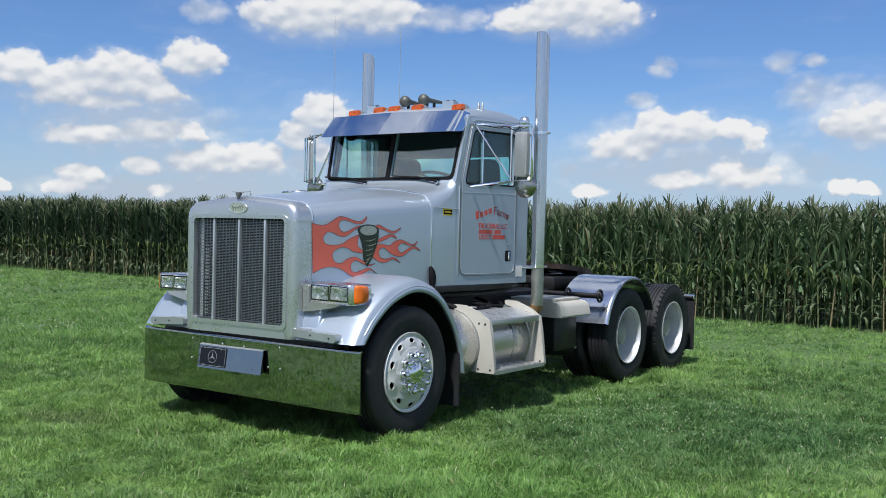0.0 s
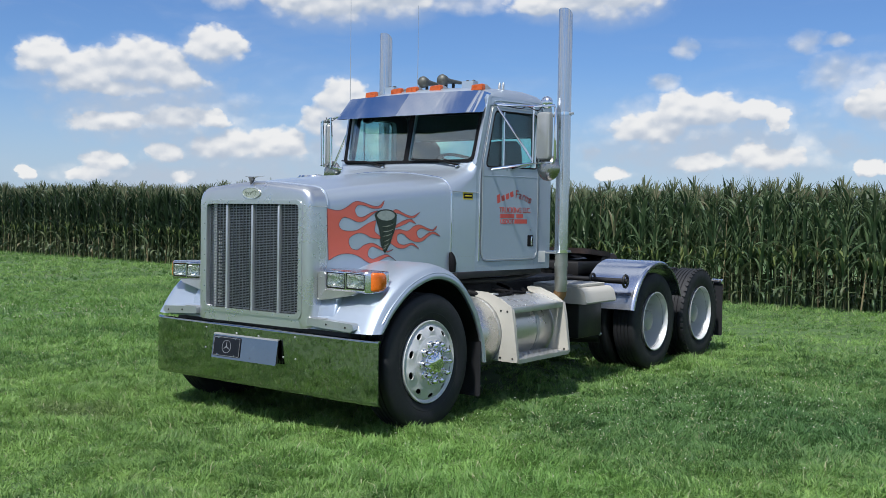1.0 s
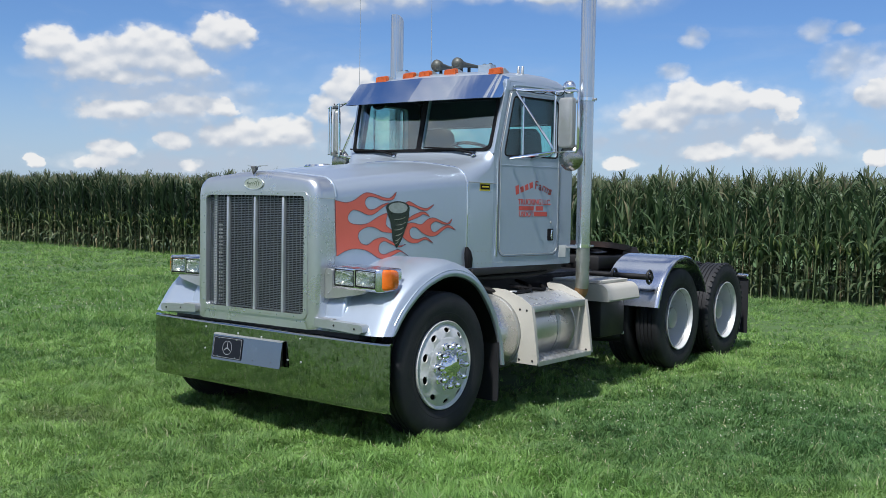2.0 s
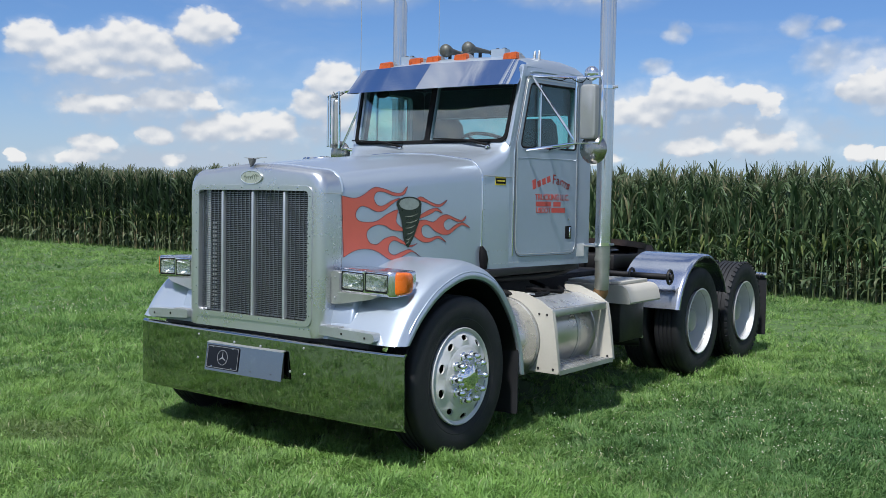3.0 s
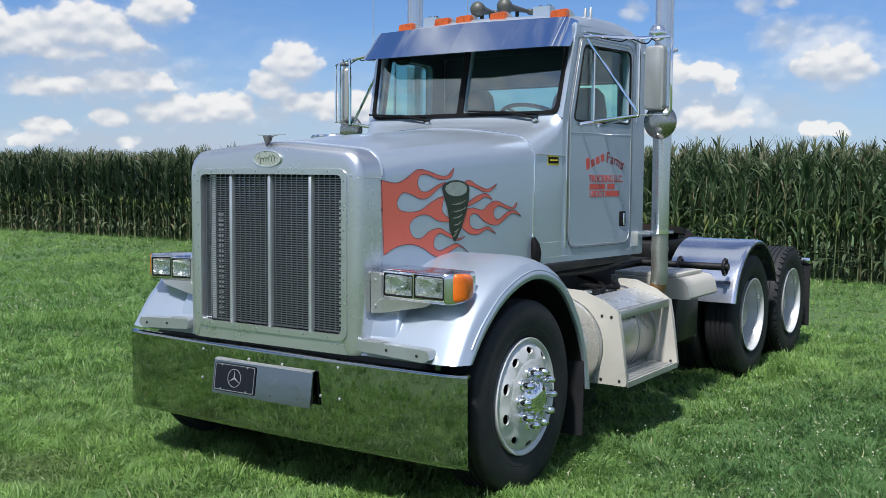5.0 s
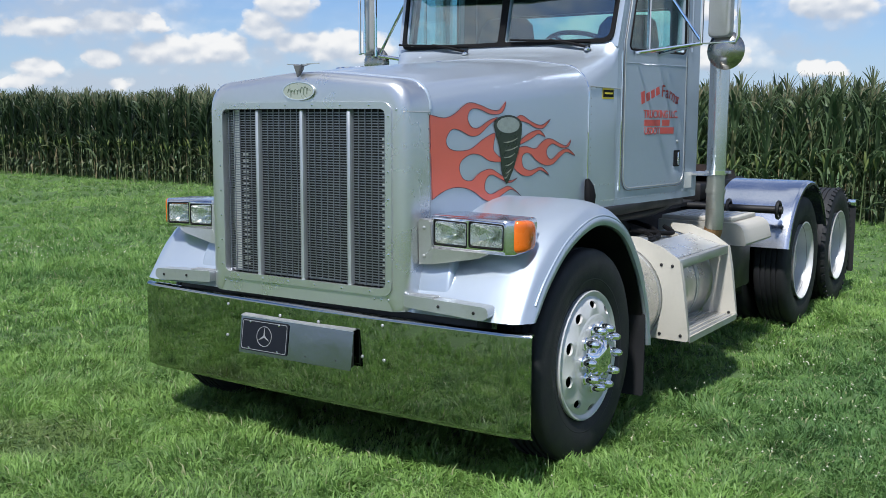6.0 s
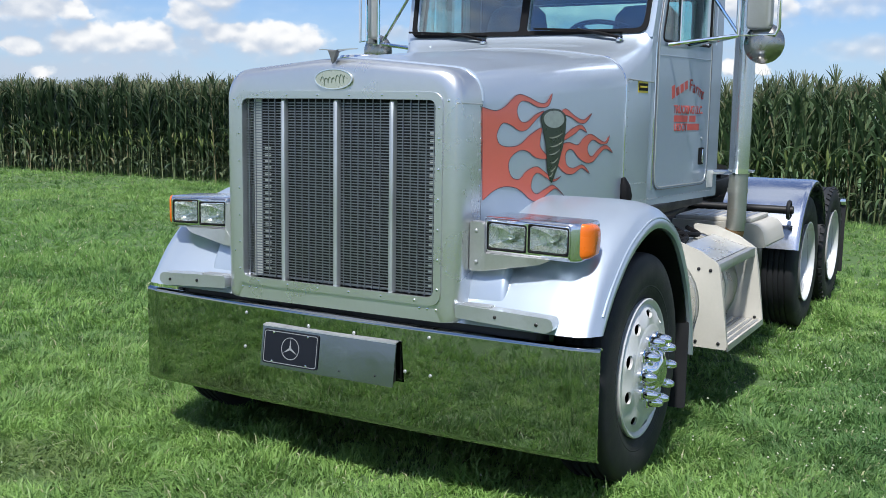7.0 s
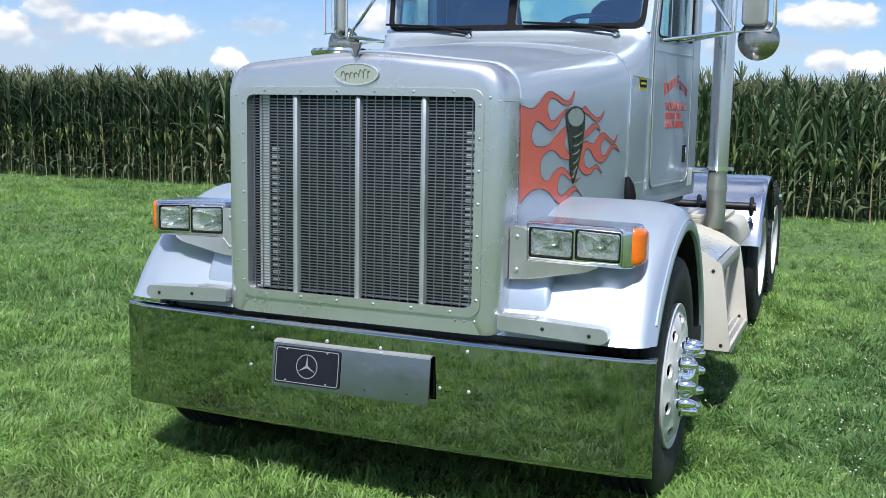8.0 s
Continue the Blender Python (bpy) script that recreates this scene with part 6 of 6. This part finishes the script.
def letters(text, size, y0, z0, parent, spread=1.0):
    """Raised flat letters on the driver's door."""
    cu = bpy.data.curves.new("letters", "FONT")
    cu.body, cu.size, cu.align_x, cu.extrude, cu.space_character = text, size, "LEFT", 0.0008, spread
    cu.offset = 0.0007
    tmp = bpy.data.objects.new("letters", cu)
    me = bpy.data.meshes.new_from_object(tmp)
    bpy.data.objects.remove(tmp)
    f = on_side(1, 0.0085)
    for v in me.vertices:
        v.co = f(y0 + v.co.x, z0 + v.co.y, -v.co.z)
    me.materials.append(LETTER)
    ob = new("lettering", me)
    ob.parent = parent
    return tagged(ob, "red painted lettering")


def build_door_writing():
    door = [o for o in truck.children if o.name.startswith("door") and o.data.vertices[0].co.x > 0][0]
    f = on_side(1, 0.0085)
    # arched heading: bars for the owner's name, then the trade
    for k in range(4):
        t = k / 3
        y = 2.122 + 0.19 * t
        z = 1.752 + 0.055 * t
        o = [(y, z), (y + 0.043, z + 0.013), (y + 0.034, z + (0.085 if k == 0 else 0.060)), (y - 0.010, z + (0.072 if k == 0 else 0.047))]
        part("name_bar", sheet(bmesh.new(), o, [], f, 0.0015), LETTER, door)
    word = "Farms"
    for k, ch in enumerate(word):
        ob = letters(ch, 0.105, 0, 0, door)
        a = radians(-4 - 6.5 * k)
        y, z = 2.375 + (0, 0.052, 0.098, 0.135, 0.198)[k], (1.806, 1.802, 1.797, 1.790, 1.774)[k]
        for v in ob.data.vertices:
            u, w = v.co.y, v.co.z
            v.co = f(y + u * math.cos(a) - w * math.sin(a), z + u * math.sin(a) + w * math.cos(a), -0.0006)
    letters("TRUCKING LLC.", 0.068, 2.150, 1.672, door, 0.93)
    for k, (u, w) in enumerate(((2.165, 0.205), (2.40, 0.10))):
        part("town_bar", sheet(bmesh.new(), [(u, 1.622), (u + w, 1.622), (u + w, 1.660), (u, 1.660)], [], f, 0.0015), LETTER, door)
    letters("USDOT", 0.062, 2.165, 1.570, door, 0.95)
    part("number_bar", sheet(bmesh.new(), [(2.375, 1.572), (2.562, 1.572), (2.562, 1.612), (2.375, 1.612)], [], f, 0.0015), LETTER, door)


build_bumper()
build_shell()
build_artwork(build_hood())
build_cab()
build_interior()
build_visor()
build_roof_things()
build_wipers()
build_air_cleaner()
build_chassis()
for side in (-1, 1):
    build_fender(side)
    build_headlight(side)
    build_mirror(side)
    build_front_wheel(side)
    for axle in (4.705, 5.955):
        build_rear_wheel(side, axle)
    build_tank(side)
    build_battery_box(side)
    build_rear_fender(side)
build_exhaust(1.045, 2.90, 3.59, 1)
build_exhaust(-1.10, 2.85, 3.55, -1)
build_door_writing()


# ------------------------------------------------------------------ plants
def mesh_from_arrays(name, verts, tris, mats, mat_index=None):
    """A mesh from arrays of points and triangles."""
    me = bpy.data.meshes.new(name)
    me.vertices.add(len(verts))
    me.vertices.foreach_set("co", np.asarray(verts, dtype=np.float32).ravel())
    me.loops.add(tris.size)
    me.loops.foreach_set("vertex_index", tris.astype(np.int32).ravel())
    me.polygons.add(len(tris))
    me.polygons.foreach_set("loop_start", np.arange(0, tris.size, 3, dtype=np.int32))
    me.polygons.foreach_set("use_smooth", np.ones(len(tris), dtype=bool))
    for m in mats:
        me.materials.append(m)
    if mat_index is not None:
        me.polygons.foreach_set("material_index", mat_index.astype(np.int32))
    me.update(calc_edges=True)
    me.validate()
    return me


def value_noise(x, y, size, seed):
    """Smooth random values, 0 to 1, over the plan."""
    grid = np.random.default_rng(seed).random((256, 256))
    u, v = x / size, y / size
    iu, iv = np.floor(u).astype(int), np.floor(v).astype(int)
    fu, fv = u - iu, v - iv
    fu, fv = fu * fu * (3 - 2 * fu), fv * fv * (3 - 2 * fv)
    at = lambda p, q: grid[p % 256, q % 256]
    return (at(iu, iv) * (1 - fu) + at(iu + 1, iv) * fu) * (1 - fv) + (at(iu, iv + 1) * (1 - fu) + at(iu + 1, iv + 1) * fu) * fv


WORN_SPOTS = [(-1.50, -0.58, 0.42, 0.20), (-1.20, -0.78, 0.50, 0.20)]      # x, y and half widths


def grass_blades(rng, n, x0, x1, y0, y1, height, width, seg2=True):
    """Blades in clumps that lie over in swirls; returns points and triangles."""
    tufts = max(1, n // 10)
    tx = rng.uniform(x0, x1, tufts) + rng.normal(0, 0.35, tufts)
    ty = rng.uniform(y0, y1, tufts) + rng.normal(0, 0.35, tufts)
    tall = 0.20 + 1.25 * value_noise(tx, ty, 0.20, 1) ** 1.5 + 0.55 * value_noise(tx, ty, 1.3, 2)
    swirl = 2 * np.pi * (value_noise(tx, ty, 0.35, 3) * 1.6 + value_noise(tx, ty, 1.1, 4) * 1.2)
    flat = value_noise(tx, ty, 0.5, 6)
    # worn spots, where little stands and that lies flat
    worn = np.zeros(tufts)
    for wx, wy, rx, ry in WORN_SPOTS:
        far = np.hypot((tx - wx) / rx, (ty - wy) / ry) + 0.9 * (value_noise(tx, ty, 0.16, 8) - 0.5)
        worn = np.maximum(worn, np.clip(1.5 - far, 0, 1))
    stay = rng.random(tufts) > 0.50 * worn
    tx, ty, tall, swirl, flat, worn = (q[stay] for q in (tx, ty, tall, swirl, flat, worn))
    tall, flat = tall * (1 - 0.35 * worn), flat + worn
    n = n * len(tx) // tufts
    pick = rng.integers(0, len(tx), n)
    x = tx[pick] + rng.normal(0, 0.022, n)
    y = ty[pick] + rng.normal(0, 0.022, n)
    h = height * tall[pick] * rng.uniform(0.55, 1.35, n)
    w = width * rng.uniform(0.6, 1.45, n)
    broad = rng.random(n) < 0.10
    w = np.where(broad, w * 2.1, w)
    h = np.where(broad, h * 0.72, h)
    turn = rng.uniform(0, 2 * np.pi, n)
    bend = 0.30 + rng.uniform(0.0, 1.0, n) ** 1.1 * (0.7 + 1.8 * flat[pick])
    lean = swirl[pick] + rng.normal(0, 1.15, n)
    cx, cy = np.cos(turn) * w, np.sin(turn) * w
    reach = h * bend
    lx, ly = np.cos(lean) * reach, np.sin(lean) * reach
    z = np.zeros(n) - 0.005
    rows = [np.stack([x - cx, y - cy, z], 1), np.stack([x + cx, y + cy, z], 1)]
    if seg2:
        mz = h * np.clip(0.70 - 0.12 * bend, 0.3, 0.7)
        rows += [np.stack([x - cx * 0.8 + lx * 0.36, y - cy * 0.8 + ly * 0.36, mz], 1), np.stack([x + cx * 0.8 + lx * 0.36, y + cy * 0.8 + ly * 0.36, mz], 1)]
    rows.append(np.stack([x + lx, y + ly, h * np.clip(1.1 - 0.42 * bend, 0.22, 1.1)], 1))
    k = len(rows)
    verts = np.stack(rows, 1).reshape(-1, 3)
    base = (np.arange(n) * k)[:, None]
    local = np.array([[0, 1, 3], [0, 3, 2], [2, 3, 4]]) if seg2 else np.array([[0, 1, 2]])
    tris = (base[:, None, :] + local[None, :, :]).reshape(-1, 3)
    return verts, tris


def build_grass():
    rng = np.random.default_rng(5)
    zones = [(225000, -3.0, 4.6, -2.4, 1.6, 0.070, 0.0034, True), (115000, -7.0, -1.0, -2.5, 4.5, 0.070, 0.0044, True),
             (130000, 1.0, 5.5, 1.0, 7.0, 0.068, 0.0042, True), (70000, -9.0, 9.0, -9.0, -2.2, 0.070, 0.0075, False),
             (185000, -14.0, 6.0, 3.0, 13.6, 0.070, 0.0070, False), (150000, -32.0, -5.0, -4.0, 15.0, 0.09, 0.0110, False),
             (60000, 4.8, 12.0, -3.0, 14.0, 0.08, 0.0110, False)]
    allv, allt, off = [], [], 0
    for n, x0, x1, y0, y1, h, w, two in zones:
        v, t = grass_blades(rng, n, x0, x1, y0, y1, h, w, two)
        allv.append(v)
        allt.append(t + off)
        off += len(v)
    me = mesh_from_arrays("grass", np.concatenate(allv), np.concatenate(allt), [GRASS])
    tagged(new("grass", me), "short green lawn grass with paler tufts", "grass", kind="stuff")


def build_clover():
    rng = np.random.default_rng(11)
    n = 720
    spots = [(2.6, 4.0, 0.8), (2.0, 2.6, 0.6), (2.6, 2.2, 0.6), (3.4, 5.6, 1.2), (3.2, 3.0, 0.7), (1.9, 1.2, 0.5), (-2.0, -1.0, 1.6), (2.4, 0.6, 0.8), (4.0, 7.5, 1.5), (3.0, 4.6, 0.9), (2.3, 3.4, 0.7), (-8.1, 3.7, 0.55), (-6.9, 3.65, 0.5), (-9.0, 3.6, 0.5)]
    pick = rng.integers(0, len(spots), n)
    s = np.array(spots)[pick]
    x, y = s[:, 0] + rng.normal(0, 1, n) * s[:, 2], s[:, 1] + rng.normal(0, 1, n) * s[:, 2]
    z = rng.uniform(0.045, 0.085, n)
    r = np.where(x < -4.0, rng.uniform(0.007, 0.011, n), rng.uniform(0.0045, 0.0080, n))
    unit = np.array([(1, 0, 0), (0, 1, 0), (-1, 0, 0), (0, -1, 0), (0, 0, 1), (0, 0, -0.8), (0.7, 0.7, 0.4), (-0.7, 0.7, 0.4)][:6], dtype=float)
    faces = np.array([(0, 1, 4), (1, 2, 4), (2, 3, 4), (3, 0, 4), (1, 0, 5), (2, 1, 5), (3, 2, 5), (0, 3, 5)])
    verts = (np.stack([x, y, z], 1)[:, None, :] + unit[None] * r[:, None, None]).reshape(-1, 3)
    tris = ((np.arange(n) * 6)[:, None, None] + faces[None]).reshape(-1, 3)
    me = mesh_from_arrays("clover_flowers", verts, tris, [CLOVER])
    tagged(new("clover_flowers", me), "small white clover flowers scattered in the lawn", "flowers", kind="stuff")


def corn_template(rng):
    """One maize plant: stalk, arching folded leaves, tassel; returns points, triangles, slots."""
    verts, tris, slots = [], [], []

    def strip(rows, slot):
        base = len(verts)
        m = len(rows[0])
        for r in rows:
            verts.extend(r)
        for i in range(len(rows) - 1):
            for j in range(m - 1):
                a, b, c, d = base + i * m + j, base + i * m + j + 1, base + (i + 1) * m + j + 1, base + (i + 1) * m + j
                tris.extend([(a, b, c), (a, c, d)])
                slots.extend([slot, slot])
    height = rng.uniform(1.96, 2.20)
    lean = rng.normal(0, 0.03, 2)
    stem = []
    for k in range(6):
        t = k / 5
        r = 0.015 * (1 - 0.6 * t)
        stem.append([(lean[0] * t * height + r * math.cos(a), lean[1] * t * height + r * math.sin(a), height * t) for a in [2 * math.pi * j / 5 for j in range(6)]])
    strip(stem, 1)
    count = int(rng.integers(16, 20))
    plane = rng.uniform(0, math.pi)
    for k in range(count):
        t = 0.12 + 0.86 * k / (count - 1)
        z = height * t
        a = plane + math.pi * k + rng.normal(0, 0.45)
        length = rng.uniform(0.5, 0.78) * (0.6 + 1.25 * t * (1.2 - t)) * (0.62 if t > 0.85 else 1)
        rise = rng.uniform(0.9, 1.35) + (0.3 if t > 0.75 else 0)
        droop = rng.uniform(0.7, 2.1) * (0.7 if t > 0.8 else 1.0)
        if t > 0.5:      # the upper leaves stand up
            rise, droop, length = rng.uniform(1.12, 1.48), rng.uniform(0.35, 1.5), length * 1.12
        if t < 0.25:
            rise, droop, length = 0.2, 2.4, length * 0.7
        w0 = rng.uniform(0.019, 0.033)
        d = Vector((math.cos(a), math.sin(a), 0))
        side = Vector((-d.y, d.x, 0))
        p = Vector((lean[0] * z, lean[1] * z, z))
        ang = rise
        rows = []
        n = 6
        twist = rng.normal(0, 0.5)
        for i in range(n + 1):
            s = i / n
            w = w0 * (0.35 + 2.2 * s * (1 - s) + 0.5 * (1 - s)) * (1 - s ** 4) + 0.001
            up = Vector((0, 0, 1)) * math.cos(ang) - d * math.sin(ang)
            sd = side * math.cos(twist * s) + up * math.sin(twist * s)
            rows.append([tuple(p - sd * w + up * w * 0.35), tuple(p - up * 0.0), tuple(p + sd * w + up * w * 0.35)])
            p = p + (d * math.cos(ang) + Vector((0, 0, 1)) * math.sin(ang)) * (length / n)
            ang -= droop * (0.4 + 1.6 * s) / n * 1.3
        strip(rows, 3 if t < 0.30 and rng.random() < 0.6 else 4 if t > 0.80 else 0)
    for k in range(1 + int(rng.random() < 0.4)):      # ears in their pale husks
        z, a = height * rng.uniform(0.36, 0.46), rng.uniform(0, 2 * math.pi)
        d = Vector((math.cos(a) * 0.30, math.sin(a) * 0.30, 1.0)).normalized()
        s1 = d.orthogonal().normalized()
        s2 = d.cross(s1)
        base = Vector((lean[0] * z, lean[1] * z, z))
        strip([[tuple(base + d * 0.26 * q + r * (s1 * math.cos(b) + s2 * math.sin(b))) for b in [2 * math.pi * j / 5 for j in range(6)]]
               for q, r in ((0, 0.010), (0.25, 0.026), (0.6, 0.023), (0.85, 0.012), (1.0, 0.003))], 5)
    for k in range(8):
        a = rng.uniform(0, 2 * math.pi)
        out = 0.0 if k == 0 else rng.uniform(0.25, 0.6)
        ln = rng.uniform(0.14, 0.27)
        b = Vector((lean[0] * height, lean[1] * height, height))
        rows = []
        for i in range(4):
            s = i / 3
            c = b + Vector((math.cos(a) * out * ln * s, math.sin(a) * out * ln * s, ln * (s - 0.18 * out * s * s) + 0.08 * s))
            w = 0.010 * (1 - 0.6 * s)
            rows.append([(c.x - w, c.y - w, c.z), (c.x + w, c.y + w, c.z)])
        strip(rows, 2)
    return np.array(verts), np.array(tris), np.array(slots)


def build_corn():
    rng = np.random.default_rng(3)
    kinds = [corn_template(rng) for _ in range(14)]
    allv, allt, alls, off = [], [], [], 0
    for row in range(9):
        step = 0.16 if row < 3 else 0.22
        x = -36.0
        while x < 8.0:
            x += step * rng.uniform(0.6, 1.4)
            y = 13.45 + 0.52 * row - 0.045 * min(0.0, x) + rng.normal(0, 0.09)
            v, t, s = kinds[int(rng.integers(0, len(kinds)))]
            a = rng.uniform(0, 2 * math.pi)
            c, n = math.cos(a), math.sin(a)
            k = rng.uniform(0.95, 1.05) * (0.97 + 0.006 * max(0.0, -x - 4) ** 0.9 * 0.5)
            q = np.stack([v[:, 0] * c - v[:, 1] * n + x, v[:, 0] * n + v[:, 1] * c + y, v[:, 2] * k], 1)
            allv.append(q)
            allt.append(t + off)
            alls.append(s)
            off += len(v)
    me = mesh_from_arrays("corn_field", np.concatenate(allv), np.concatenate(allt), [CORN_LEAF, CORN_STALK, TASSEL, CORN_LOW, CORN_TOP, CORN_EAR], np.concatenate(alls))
    tagged(new("corn_field", me), "tall green corn standing at the edge of the lawn", "corn", kind="stuff")


build_corn()
build_grass()
build_clover()
